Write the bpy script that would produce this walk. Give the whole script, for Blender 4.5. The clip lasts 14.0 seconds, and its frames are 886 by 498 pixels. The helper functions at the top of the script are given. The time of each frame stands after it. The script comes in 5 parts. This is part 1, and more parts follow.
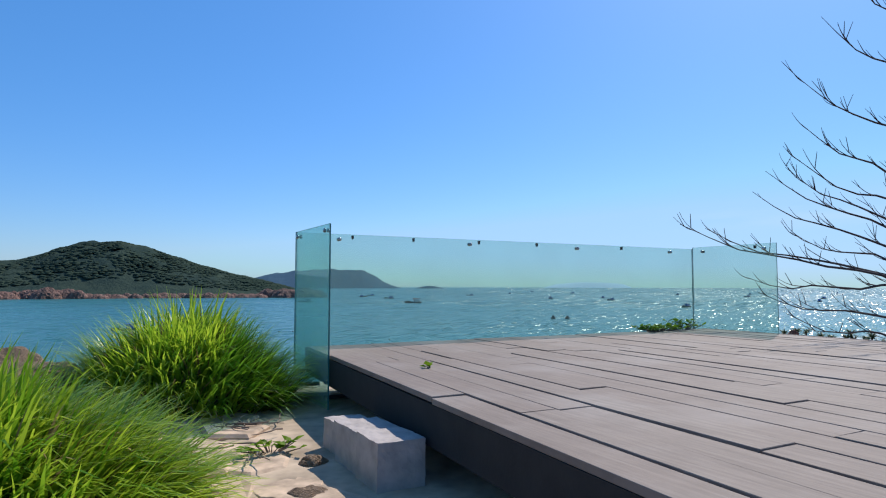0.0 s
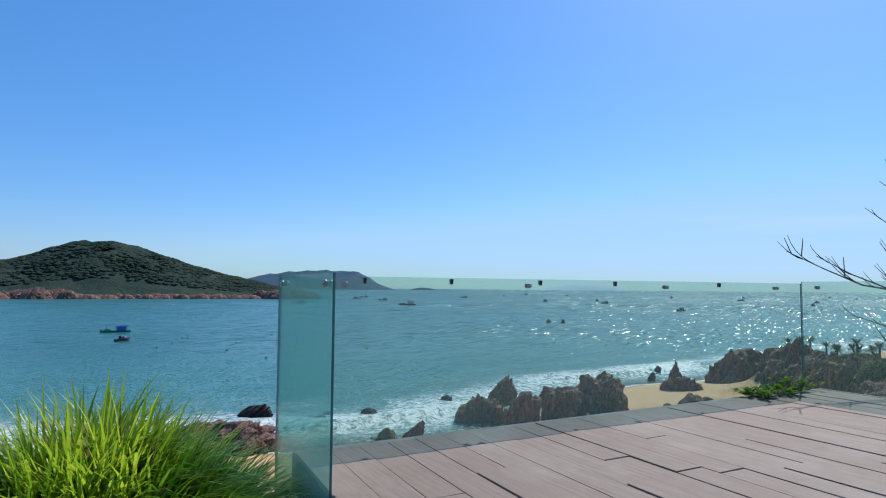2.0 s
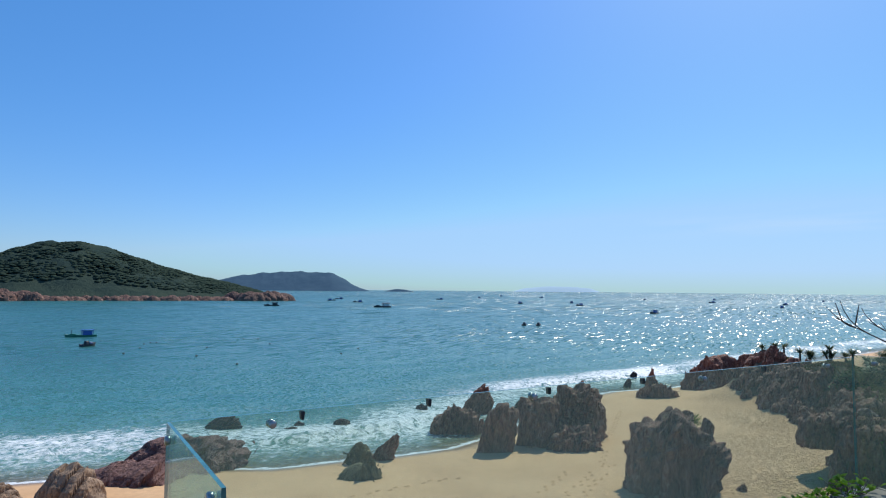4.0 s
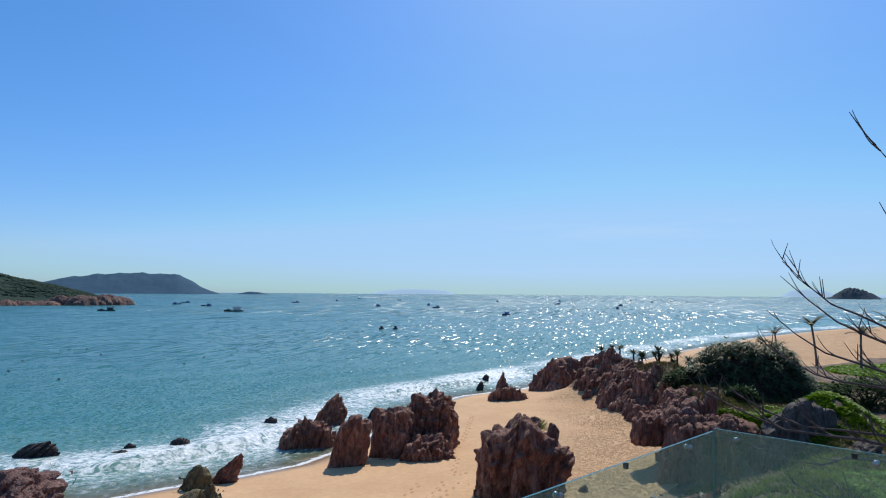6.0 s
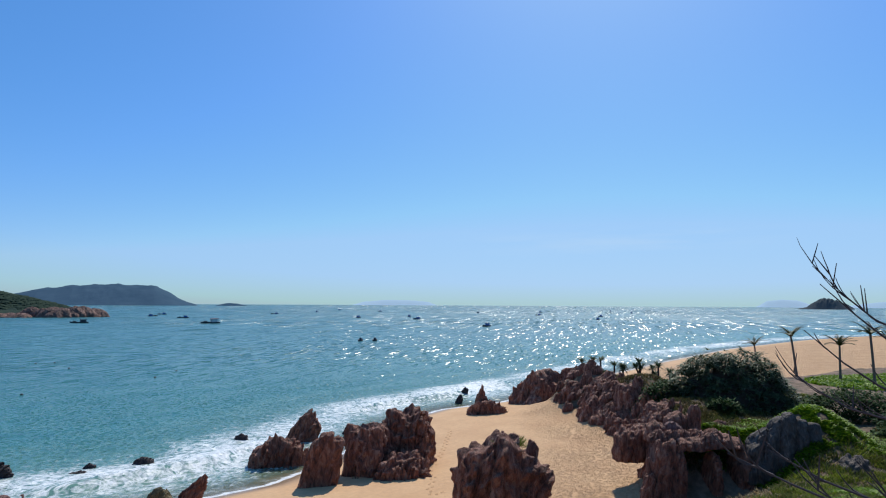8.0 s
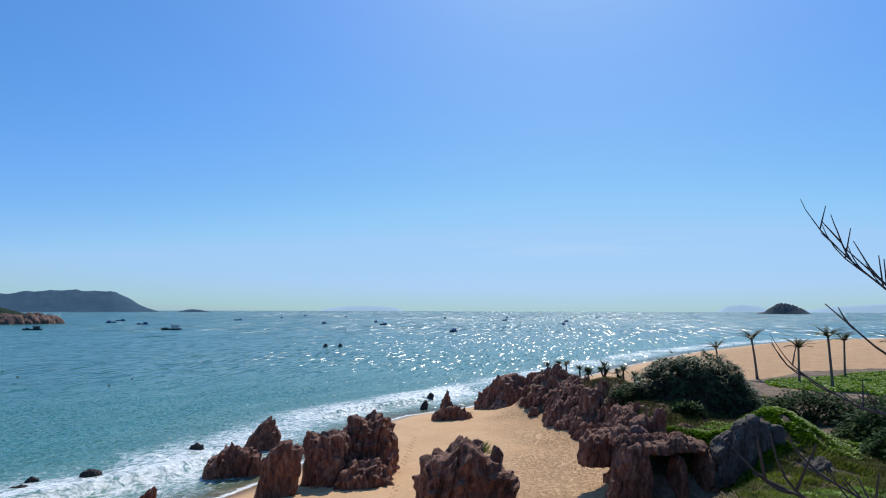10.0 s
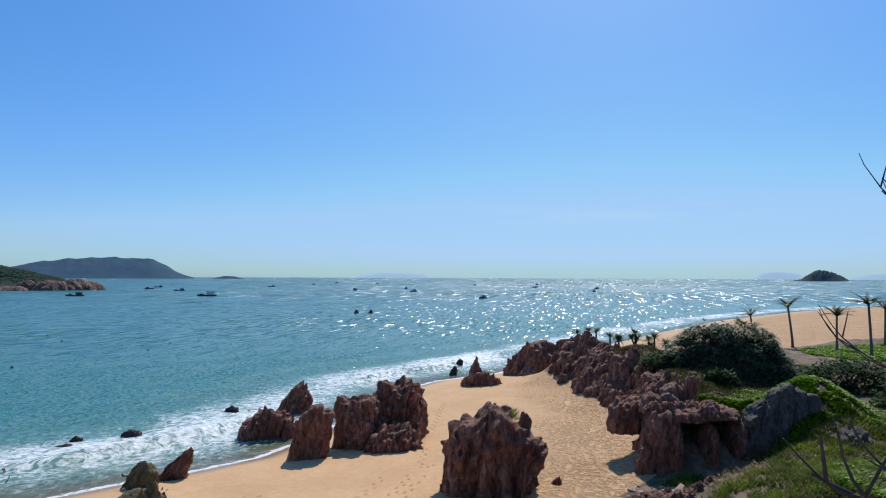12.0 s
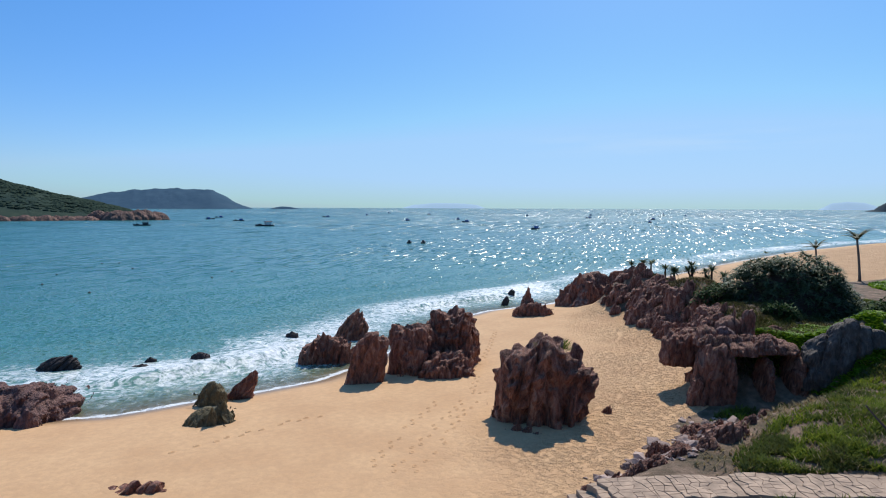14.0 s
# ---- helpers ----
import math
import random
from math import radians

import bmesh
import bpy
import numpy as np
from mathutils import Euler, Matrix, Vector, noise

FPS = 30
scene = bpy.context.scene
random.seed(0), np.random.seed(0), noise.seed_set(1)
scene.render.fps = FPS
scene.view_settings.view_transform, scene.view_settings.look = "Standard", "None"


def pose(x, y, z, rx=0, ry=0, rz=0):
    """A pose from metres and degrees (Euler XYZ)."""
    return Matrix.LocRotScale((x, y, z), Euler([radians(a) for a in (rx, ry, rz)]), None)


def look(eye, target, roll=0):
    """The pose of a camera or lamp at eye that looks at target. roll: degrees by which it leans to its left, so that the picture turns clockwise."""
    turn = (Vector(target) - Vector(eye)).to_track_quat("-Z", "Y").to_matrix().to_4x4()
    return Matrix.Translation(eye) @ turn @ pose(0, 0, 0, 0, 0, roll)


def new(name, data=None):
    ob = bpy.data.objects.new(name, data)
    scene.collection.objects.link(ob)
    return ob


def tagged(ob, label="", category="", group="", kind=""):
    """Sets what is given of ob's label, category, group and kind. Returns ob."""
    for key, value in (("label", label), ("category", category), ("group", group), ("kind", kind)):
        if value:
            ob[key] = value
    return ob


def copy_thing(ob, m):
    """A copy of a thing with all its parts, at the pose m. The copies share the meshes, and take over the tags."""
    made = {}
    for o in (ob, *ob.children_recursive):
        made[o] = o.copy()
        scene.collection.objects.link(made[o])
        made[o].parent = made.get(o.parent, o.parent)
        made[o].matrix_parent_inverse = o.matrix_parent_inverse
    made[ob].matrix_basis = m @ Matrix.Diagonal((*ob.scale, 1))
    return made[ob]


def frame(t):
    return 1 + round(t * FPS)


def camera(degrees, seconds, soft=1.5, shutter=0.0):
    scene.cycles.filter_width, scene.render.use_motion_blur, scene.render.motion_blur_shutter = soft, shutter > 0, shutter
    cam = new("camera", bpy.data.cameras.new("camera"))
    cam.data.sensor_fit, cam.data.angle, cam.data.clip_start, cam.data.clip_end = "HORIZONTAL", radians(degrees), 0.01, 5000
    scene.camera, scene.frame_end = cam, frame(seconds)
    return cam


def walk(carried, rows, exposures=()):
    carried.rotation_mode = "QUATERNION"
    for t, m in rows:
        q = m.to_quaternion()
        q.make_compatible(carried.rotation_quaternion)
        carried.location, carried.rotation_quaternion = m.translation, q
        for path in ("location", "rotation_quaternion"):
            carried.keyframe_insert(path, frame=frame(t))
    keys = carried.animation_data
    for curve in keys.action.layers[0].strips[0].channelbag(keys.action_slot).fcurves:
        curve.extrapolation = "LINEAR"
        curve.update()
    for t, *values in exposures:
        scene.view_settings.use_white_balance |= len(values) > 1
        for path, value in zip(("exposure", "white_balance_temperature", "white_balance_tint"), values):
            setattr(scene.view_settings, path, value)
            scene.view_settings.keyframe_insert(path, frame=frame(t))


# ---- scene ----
cam = camera(70.0, 14.0, 1.1)
PATH = [
    (0, (-1.635, -5.802, 0.555), (-0.672, -4.053, 0.671), 0.1),
    (0.5, (-1.491, -5.323, 0.637), (-0.525, -3.576, 0.754), 0.1),
    (1, (-1.299, -4.831, 0.742), (-0.331, -3.085, 0.859), 0.1),
    (1.5, (-1.198, -4.292, 0.832), (-0.222, -2.55, 0.947), 0.2),
    (2.2, (-0.96, -3.728, 1.053), (0.021, -1.989, 1.177), 0.5),
    (4.3, (-0.292, -2.626, 1.658), (0.79, -0.949, 1.785), 0.5),
    (4.5, (-0.191, -2.529, 1.704), (0.934, -0.88, 1.831), 0.8),
    (5, (0.126, -2.406, 1.926), (1.375, -0.85, 2.056), 0.7),
    (5.5, (0.354, -2.279, 2.043), (1.702, -0.807, 2.18), 0.4),
    (6, (0.508, -2.041, 2.08), (1.902, -0.614, 2.217), 0.4),
    (6.5, (0.743, -1.847, 2.143), (2.152, -0.434, 2.282), 0.4),
    (7, (1.108, -1.669, 2.201), (2.522, -0.262, 2.345), 0.4),
    (7.5, (1.519, -1.422, 2.182), (2.939, -0.021, 2.334), 0.3),
    (8, (1.905, -1.174, 2.107), (3.339, 0.209, 2.279), 0.3),
    (8.5, (2.247, -0.958, 2.032), (3.713, 0.389, 2.221), 0.2),
    (11, (3.179, -0.499, 1.885), (4.685, 0.803, 2.072), 0.2),
    (11.5, (3.248, -0.466, 1.886), (4.72, 0.88, 2.036), 0.2),
    (12, (3.253, -0.442, 1.906), (4.698, 0.938, 1.992), 0.2),
    (12.5, (3.244, -0.41, 1.924), (4.675, 0.987, 1.931), 0.1),
    (13, (3.253, -0.381, 1.948), (4.669, 1.03, 1.884), 0.2),
    (13.5, (3.276, -0.365, 1.96), (4.658, 1.077, 1.853), 0.2),
    (14, (3.25, -0.387, 1.982), (4.576, 1.104, 1.848), 0.2),
]
walk(cam, [(t, look(eye, target, roll)) for t, eye, target, roll in PATH],
     exposures=[(0.0, 0.05), (2.0, 0.03), (4.5, -0.05), (7.5, -0.13), (12.0, -0.13), (14.0, -0.05)])

# ---- world, sun, exposure ----
SUN_AZ, SUN_EL = 61.0, 47.0
SEA, BEACH = -11.8, -11.0
scene.view_settings.exposure = 0.0
world = bpy.data.worlds.new("sky")
scene.world = world
world.use_nodes = True
wn, wl = world.node_tree.nodes, world.node_tree.links
sky = wn.new("ShaderNodeTexSky")
sky.sky_type = "NISHITA"
sky.sun_disc = False
sky.sun_elevation, sky.sun_rotation = radians(SUN_EL), radians(SUN_AZ)
sky.air_density, sky.dust_density, sky.ozone_density = 1.0, 0.7, 1.5
clear_air = wn.new("ShaderNodeMix")
clear_air.data_type, clear_air.blend_type = "RGBA", "MULTIPLY"
clear_air.inputs[0].default_value = 1.0
clear_air.inputs[7].default_value = (0.775, 0.925, 1.25, 1)
vivid = wn.new("ShaderNodeHueSaturation")
vivid.inputs["Saturation"].default_value = 1.22
wl.new(sky.outputs["Color"], clear_air.inputs[6])
wl.new(clear_air.outputs[2], vivid.inputs["Color"])
haze = wn.new("ShaderNodeMix")
haze.data_type = "RGBA"
haze.inputs[0].default_value = 0.28
haze.inputs[7].default_value = (1.45, 3.6, 6.4, 1)
wl.new(vivid.outputs["Color"], haze.inputs[6])
veil = wn.new("ShaderNodeMix")
veil.data_type, veil.blend_type = "RGBA", "DARKEN"
veil.inputs[0].default_value = 0.8
veil.inputs[7].default_value = (3.25, 5.4, 8.2, 1)
wl.new(haze.outputs[2], veil.inputs[6])
# a thin cloud streak low over the sea
way = wn.new("ShaderNodeTexCoord").outputs["Generated"]
parts = wn.new("ShaderNodeSeparateXYZ")
wl.new(way, parts.inputs[0])
squash = wn.new("ShaderNodeMapping")
squash.inputs["Scale"].default_value = (5.0, 5.0, 55.0)
wl.new(way, squash.inputs["Vector"])
wisps = wn.new("ShaderNodeTexNoise")
wisps.inputs["Scale"].default_value, wisps.inputs["Detail"].default_value = 1.0, 4.0
wl.new(squash.outputs[0], wisps.inputs["Vector"])
toward = wn.new("ShaderNodeVectorMath")
toward.operation = "DOT_PRODUCT"
wl.new(way, toward.inputs[0])
toward.inputs[1].default_value = (0.87, 0.48, 0.1)
masks = []
for source, stops in ((wisps.outputs["Fac"], ((0.45, 0.0), (0.7, 1.0))), (parts.outputs["Z"], ((0.07, 0.0), (0.098, 1.0), (0.125, 0.0))), (toward.outputs["Value"], ((0.965, 0.0), (0.99, 1.0)))):
    band = wn.new("ShaderNodeValToRGB")
    wl.new(source, band.inputs["Fac"])
    stop = band.color_ramp.elements
    while len(stop) < len(stops):
        stop.new(0.5)
    for el, (at, value) in zip(stop, stops):
        el.position, el.color = at, (value, value, value, 1)
    masks.append(band.outputs["Color"])
for mask in masks[1:]:
    both = wn.new("ShaderNodeMath")
    both.operation = "MULTIPLY"
    wl.new(masks[0], both.inputs[0])
    wl.new(mask, both.inputs[1])
    masks[0] = both.outputs[0]
thin = wn.new("ShaderNodeMath")
thin.operation = "MULTIPLY"
thin.inputs[1].default_value = 0.4
wl.new(masks[0], thin.inputs[0])
cloud = wn.new("ShaderNodeMix")
cloud.data_type = "RGBA"
cloud.inputs[7].default_value = (4.6, 6.2, 8.2, 1)
wl.new(thin.outputs[0], cloud.inputs[0])
wl.new(veil.outputs[2], cloud.inputs[6])
wl.new(cloud.outputs[2], wn["Background"].inputs["Color"])
wn["Background"].inputs["Strength"].default_value = 0.12
sun_data = bpy.data.lights.new("sun", "SUN")
sun_data.energy, sun_data.angle, sun_data.color = 4.5, radians(0.5), (1.0, 0.95, 0.87)
sun = new("sun", sun_data)
_a, _e = radians(SUN_AZ), radians(SUN_EL)
sun.matrix_world = look((0, 0, 60), (-math.sin(_a) * math.cos(_e) * 10, -math.cos(_a) * math.cos(_e) * 10, 60 - math.sin(_e) * 10))


# ---- materials ----
class Nodes:
    """Short hand for building a node material."""

    def __init__(self, name):
        self.m = bpy.data.materials.new(name)
        self.m.use_nodes = True
        self.t = self.m.node_tree
        self.n = self.t.nodes
        self.b = self.n["Principled BSDF"]
        self.co = self.n.new("ShaderNodeTexCoord").outputs["Object"]

    def link(self, a, b):
        self.t.links.new(a, b)

    def stretch(self, sx, sy, sz):
        q = self.n.new("ShaderNodeMapping")
        self.link(self.co, q.inputs["Vector"])
        q.inputs["Scale"].default_value = (sx, sy, sz)
        return q.outputs["Vector"]

    def noise(self, scale, detail=4.0, rough=0.55, vec=None, distort=0.0):
        q = self.n.new("ShaderNodeTexNoise")
        self.link(vec or self.co, q.inputs["Vector"])
        q.inputs["Scale"].default_value, q.inputs["Detail"].default_value = scale, detail
        q.inputs["Roughness"].default_value, q.inputs["Distortion"].default_value = rough, distort
        return q.outputs["Fac"]

    def ramp(self, fac, stops):
        q = self.n.new("ShaderNodeValToRGB")
        self.link(fac, q.inputs["Fac"])
        e = q.color_ramp.elements
        while len(e) < len(stops):
            e.new(0.5)
        for el, (p, c) in zip(e, stops):
            el.position = p
            el.color = (*c, 1) if isinstance(c, tuple) else (c, c, c, 1)
        return q.outputs["Color"]

    def math(self, op, a, b=0.0, c=None):
        q = self.n.new("ShaderNodeMath")
        q.operation = op
        for i, v in enumerate((a, b, c)):
            if v is None:
                continue
            if isinstance(v, (int, float)):
                q.inputs[i].default_value = v
            else:
                self.link(v, q.inputs[i])
        return q.outputs[0]

    def mix(self, fac, a, b, how="MIX"):
        q = self.n.new("ShaderNodeMix")
        q.data_type, q.blend_type = "RGBA", how
        for i, v in ((0, fac), (6, a), (7, b)):
            if isinstance(v, tuple):
                q.inputs[i].default_value = (*v, 1)
            elif isinstance(v, (int, float)):
                q.inputs[i].default_value = v
            else:
                self.link(v, q.inputs[i])
        return q.outputs[2]

    def bump(self, height, strength=0.5, distance=0.02, normal=None):
        q = self.n.new("ShaderNodeBump")
        self.link(height, q.inputs["Height"])
        q.inputs["Strength"].default_value, q.inputs["Distance"].default_value = strength, distance
        if normal:
            self.link(normal, q.inputs["Normal"])
        return q.outputs["Normal"]

    def attr(self, name):
        q = self.n.new("ShaderNodeAttribute")
        q.attribute_name = name
        return q.outputs["Fac"]

    def rand(self):
        return self.n.new("ShaderNodeObjectInfo").outputs["Random"]

    def island(self):
        return self.n.new("ShaderNodeNewGeometry").outputs["Random Per Island"]

    def done(self, color=None, rough=0.7, metal=0.0, normal=None, spec=None):
        if color is not None:
            if isinstance(color, tuple):
                self.b.inputs["Base Color"].default_value = (*color, 1)
            else:
                self.link(color, self.b.inputs["Base Color"])
        if isinstance(rough, (int, float)):
            self.b.inputs["Roughness"].default_value = rough
        else:
            self.link(rough, self.b.inputs["Roughness"])
        self.b.inputs["Metallic"].default_value = metal
        if spec is not None:
            self.b.inputs["Specular IOR Level"].default_value = spec
        if normal:
            self.link(normal, self.b.inputs["Normal"])
        return self.m


def plain(name, color, rough=0.6, metal=0.0, vary=0.25, scale=8.0):
    k = Nodes(name)
    f = k.noise(scale, 5)
    lo = tuple(c * (1 - vary) for c in color)
    hi = tuple(min(1.0, c * (1 + vary)) for c in color)
    return k.done(k.ramp(f, [(0.3, lo), (0.7, hi)]), rough, metal, k.bump(k.noise(scale * 6, 3), 0.2, 0.005))


def rock_material(name, dark, mid, light, scale=1.0):
    k = Nodes(name)
    v = k.stretch(1.0, 1.0, 0.35)
    big = k.noise(0.45 * scale, 6, 0.6, v)
    fine = k.noise(3.2 * scale, 8, 0.7, v, 0.6)
    c = k.ramp(fine, [(0.34, dark), (0.5, mid), (0.68, light)])
    c = k.mix(k.ramp(big, [(0.35, 0.0), (0.65, 0.75)]), c, k.ramp(fine, [(0.3, tuple(x * 0.8 for x in dark)), (0.75, mid)]))
    n1 = k.bump(fine, 1.0, 0.32 / scale)
    return k.done(c, 0.78, 0, k.bump(k.noise(9 * scale, 7, 0.75), 0.9, 0.09 / scale, n1))


def leaf_material(name, a, b, rough=0.45, soft=0.25, gloss=0.08, bare=None):
    k = Nodes(name)
    c = k.ramp(k.island(), [(0.0, a), (1.0, b)])
    if bare:
        c = k.mix(k.ramp(k.noise(0.45, 4, 0.6), [(0.42, 0.85), (0.6, 0.0)]), c, bare)
    k.done(c, rough, spec=gloss)
    tr = k.n.new("ShaderNodeBsdfTranslucent")
    k.link(c, tr.inputs["Color"])
    mx = k.n.new("ShaderNodeMixShader")
    mx.inputs[0].default_value = soft
    k.link(k.b.outputs[0], mx.inputs[1])
    k.link(tr.outputs[0], mx.inputs[2])
    k.link(mx.outputs[0], k.n["Material Output"].inputs["Surface"])
    return k.m


ROCK = rock_material("red_rock", (0.036, 0.013, 0.008), (0.335, 0.118, 0.064), (0.6, 0.36, 0.25))
ROCK_FLAT = rock_material("red_ledge", (0.07, 0.032, 0.026), (0.22, 0.1, 0.08), (0.38, 0.22, 0.17), 1.6)
ROCK_DARK = rock_material("wet_rock", (0.012, 0.01, 0.01), (0.05, 0.032, 0.03), (0.13, 0.09, 0.08), 1.4)
ROCK_TAN = rock_material("tan_rock", (0.2, 0.12, 0.07), (0.4, 0.26, 0.16), (0.55, 0.38, 0.25), 1.2)
ROCK_MOSS = rock_material("mossy_rock", (0.04, 0.032, 0.012), (0.17, 0.13, 0.05), (0.36, 0.27, 0.14), 1.6)
ROCK_GREY = rock_material("grey_rock", (0.028, 0.022, 0.019), (0.1, 0.075, 0.06), (0.24, 0.19, 0.15), 1.3)

_k = Nodes("scree_stone")
SCREE = _k.done(_k.mix(_k.island(), (0.12, 0.07, 0.055), (0.46, 0.33, 0.27)), 0.85, 0, _k.bump(_k.noise(9, 6), 0.8, 0.05))


def sand_material():
    k = Nodes("sand")
    wet = k.attr("wet")
    rough_zone = k.attr("trodden")
    base = k.ramp(k.noise(0.25, 5), [(0.35, (0.57, 0.338, 0.172)), (0.65, (0.65, 0.404, 0.212))])
    base = k.mix(k.ramp(k.noise(2.5, 6, 0.65), [(0.35, 0.0), (0.6, 0.35)]), base, (0.42, 0.26, 0.14))
    base = k.mix(wet, base, (0.25, 0.155, 0.085))
    feet = k.ramp(k.noise(3.0, 5, 0.65), [(0.3, 0.0), (0.55, 1.0)])
    amt = k.math("MULTIPLY_ADD", rough_zone, 1.0, 0.06)
    h = k.math("MULTIPLY", feet, amt)
    n1 = k.bump(h, 1.0, 0.15)
    n2 = k.bump(k.noise(9, 4), 0.3, 0.02, n1)
    r = k.math("MULTIPLY_ADD", wet, -0.6, 0.9)
    return k.done(base, r, 0, n2, 0.25)


def soil_material():
    k = Nodes("hill_soil")
    c = k.ramp(k.noise(0.8, 7, 0.65), [(0.3, (0.05, 0.045, 0.02)), (0.5, (0.16, 0.108, 0.07)), (0.72, (0.34, 0.225, 0.155))])
    return k.done(c, 0.9, 0, k.bump(k.noise(4, 7, 0.7), 0.9, 0.15), 0.2)


def water_material():
    k = Nodes("sea_water")
    shore, deck_range = k.attr("shore"), k.attr("deck_range")
    pos = k.n.new("ShaderNodeNewGeometry").outputs["Position"]
    k.co = pos
    near = k.ramp(k.math("DIVIDE", shore, 90.0), [(0.0, (0.24, 0.25, 0.15)), (0.06, (0.13, 0.24, 0.175)), (0.3, (0.046, 0.178, 0.15)), (1.0, (0.03, 0.14, 0.132))])
    blot = k.ramp(k.noise(0.012, 4, 0.6, k.stretch(0.35, 1.0, 1.0)), [(0.35, 0.0), (0.7, 0.35)])
    col = k.mix(blot, near, (0.026, 0.124, 0.12))
    # breaking foam: a torn web of froth over the bar, thick where a wave has just broken, and a bright edge on the sand
    wob = k.math("MULTIPLY_ADD", k.noise(0.09, 3), 12.0, -6.0)
    sd = k.math("ADD", shore, wob)
    band = k.ramp(k.math("DIVIDE", sd, 24.0), [(0.0, 0.22), (0.1, 0.25), (0.3, 0.42), (0.45, 0.52), (0.6, 0.42), (0.78, 0.15), (0.9, 0.0)])
    patch = k.ramp(k.noise(0.05, 3, 0.5), [(0.3, 0.55), (0.6, 1.0)])
    dens = k.math("MULTIPLY", band, patch)
    warp = k.noise(0.55, 7, 0.62, None, 2.2)
    web = k.math("SUBTRACT", 1.0, k.math("MULTIPLY", k.math("ABSOLUTE", k.math("SUBTRACT", warp, 0.5)), 5.0))
    froth = k.math("MULTIPLY_ADD", k.noise(1.3, 8, 0.7), 0.9, k.math("MULTIPLY", web, 0.35))
    foam = k.ramp(k.math("MULTIPLY", k.math("MULTIPLY_ADD", froth, 0.9, dens), 0.6), [(0.53, 0.0), (0.71, 0.87)])
    foam = k.math("MULTIPLY", foam, k.ramp(dens, [(0.02, 0.0), (0.15, 1.0)]))
    edge_w = k.math("ADD", shore, k.math("MULTIPLY_ADD", warp, 1.6, -0.9))
    edge = k.ramp(k.math("DIVIDE", edge_w, 2.0), [(0.0, 0.8), (0.14, 0.9), (0.3, 0.0)])
    foam = k.math("MAXIMUM", foam, edge)
    # wave slopes, from long swell to short chop
    slope = None
    inverse = k.n.new("ShaderNodeMath")
    inverse.operation = "DIVIDE"
    inverse.inputs[0].default_value = 1.0
    for scale, detail, steep in ((0.02, 2, 0.12), (0.12, 3, 0.3), (1.9, 4, 0.7)):
        q = k.n.new("ShaderNodeTexNoise")
        k.link(k.stretch(1.0, 1.0, 0.2), q.inputs["Vector"])
        q.inputs["Scale"].default_value, q.inputs["Detail"].default_value = scale, detail
        a = k.n.new("ShaderNodeVectorMath")
        a.operation = "SUBTRACT"
        k.link(q.outputs["Color"], a.inputs[0])
        a.inputs[1].default_value = (0.5, 0.5, 0.5)
        m = k.n.new("ShaderNodeVectorMath")
        m.operation = "MULTIPLY_ADD"
        k.link(a.outputs[0], m.inputs[0])
        m.inputs[1].default_value = (steep, steep, 0.0)
        if slope:
            k.link(slope, m.inputs[2])
        else:
            lift = k.n.new("ShaderNodeCombineXYZ")
            k.link(k.ramp(k.math("DIVIDE", shore, 120.0), [(0.0, 0.6), (0.25, 0.85), (1.0, 1.0)]), inverse.inputs[1])
            k.link(inverse.outputs[0], lift.inputs[2])
            k.link(lift.outputs[0], m.inputs[2])
        slope = m.outputs[0]
    # sun glints shaped by tilted normal cells, most calm and few steep, stretched seaward and longer with distance from
    # the deck
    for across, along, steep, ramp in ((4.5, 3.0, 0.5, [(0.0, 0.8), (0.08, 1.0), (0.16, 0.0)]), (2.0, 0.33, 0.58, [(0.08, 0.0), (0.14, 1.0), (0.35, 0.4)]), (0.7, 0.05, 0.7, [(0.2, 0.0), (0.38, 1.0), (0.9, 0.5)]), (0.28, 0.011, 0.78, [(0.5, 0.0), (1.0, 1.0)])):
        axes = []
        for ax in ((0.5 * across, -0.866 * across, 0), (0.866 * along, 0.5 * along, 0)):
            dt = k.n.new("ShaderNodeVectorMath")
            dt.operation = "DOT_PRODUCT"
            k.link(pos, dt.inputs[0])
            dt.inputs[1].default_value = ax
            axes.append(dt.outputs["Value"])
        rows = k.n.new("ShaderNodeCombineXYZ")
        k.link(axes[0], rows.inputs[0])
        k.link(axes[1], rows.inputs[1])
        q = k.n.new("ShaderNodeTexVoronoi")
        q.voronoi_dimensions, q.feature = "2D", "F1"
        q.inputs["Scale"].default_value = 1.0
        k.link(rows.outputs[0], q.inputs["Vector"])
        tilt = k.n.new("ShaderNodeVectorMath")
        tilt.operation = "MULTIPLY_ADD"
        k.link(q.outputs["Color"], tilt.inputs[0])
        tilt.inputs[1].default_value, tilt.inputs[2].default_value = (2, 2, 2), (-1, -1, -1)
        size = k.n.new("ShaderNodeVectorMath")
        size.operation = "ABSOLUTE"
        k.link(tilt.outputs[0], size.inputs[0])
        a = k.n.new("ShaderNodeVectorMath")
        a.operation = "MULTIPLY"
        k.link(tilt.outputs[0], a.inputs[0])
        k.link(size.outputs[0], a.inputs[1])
        far = k.math("MULTIPLY", k.ramp(k.math("DIVIDE", deck_range, 1200.0), ramp), steep)
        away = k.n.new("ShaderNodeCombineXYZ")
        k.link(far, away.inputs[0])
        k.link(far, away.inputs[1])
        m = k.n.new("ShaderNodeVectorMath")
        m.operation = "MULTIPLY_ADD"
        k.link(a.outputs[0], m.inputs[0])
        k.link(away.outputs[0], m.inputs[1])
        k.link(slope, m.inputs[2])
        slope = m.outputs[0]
    unit = k.n.new("ShaderNodeVectorMath")
    unit.operation = "NORMALIZE"
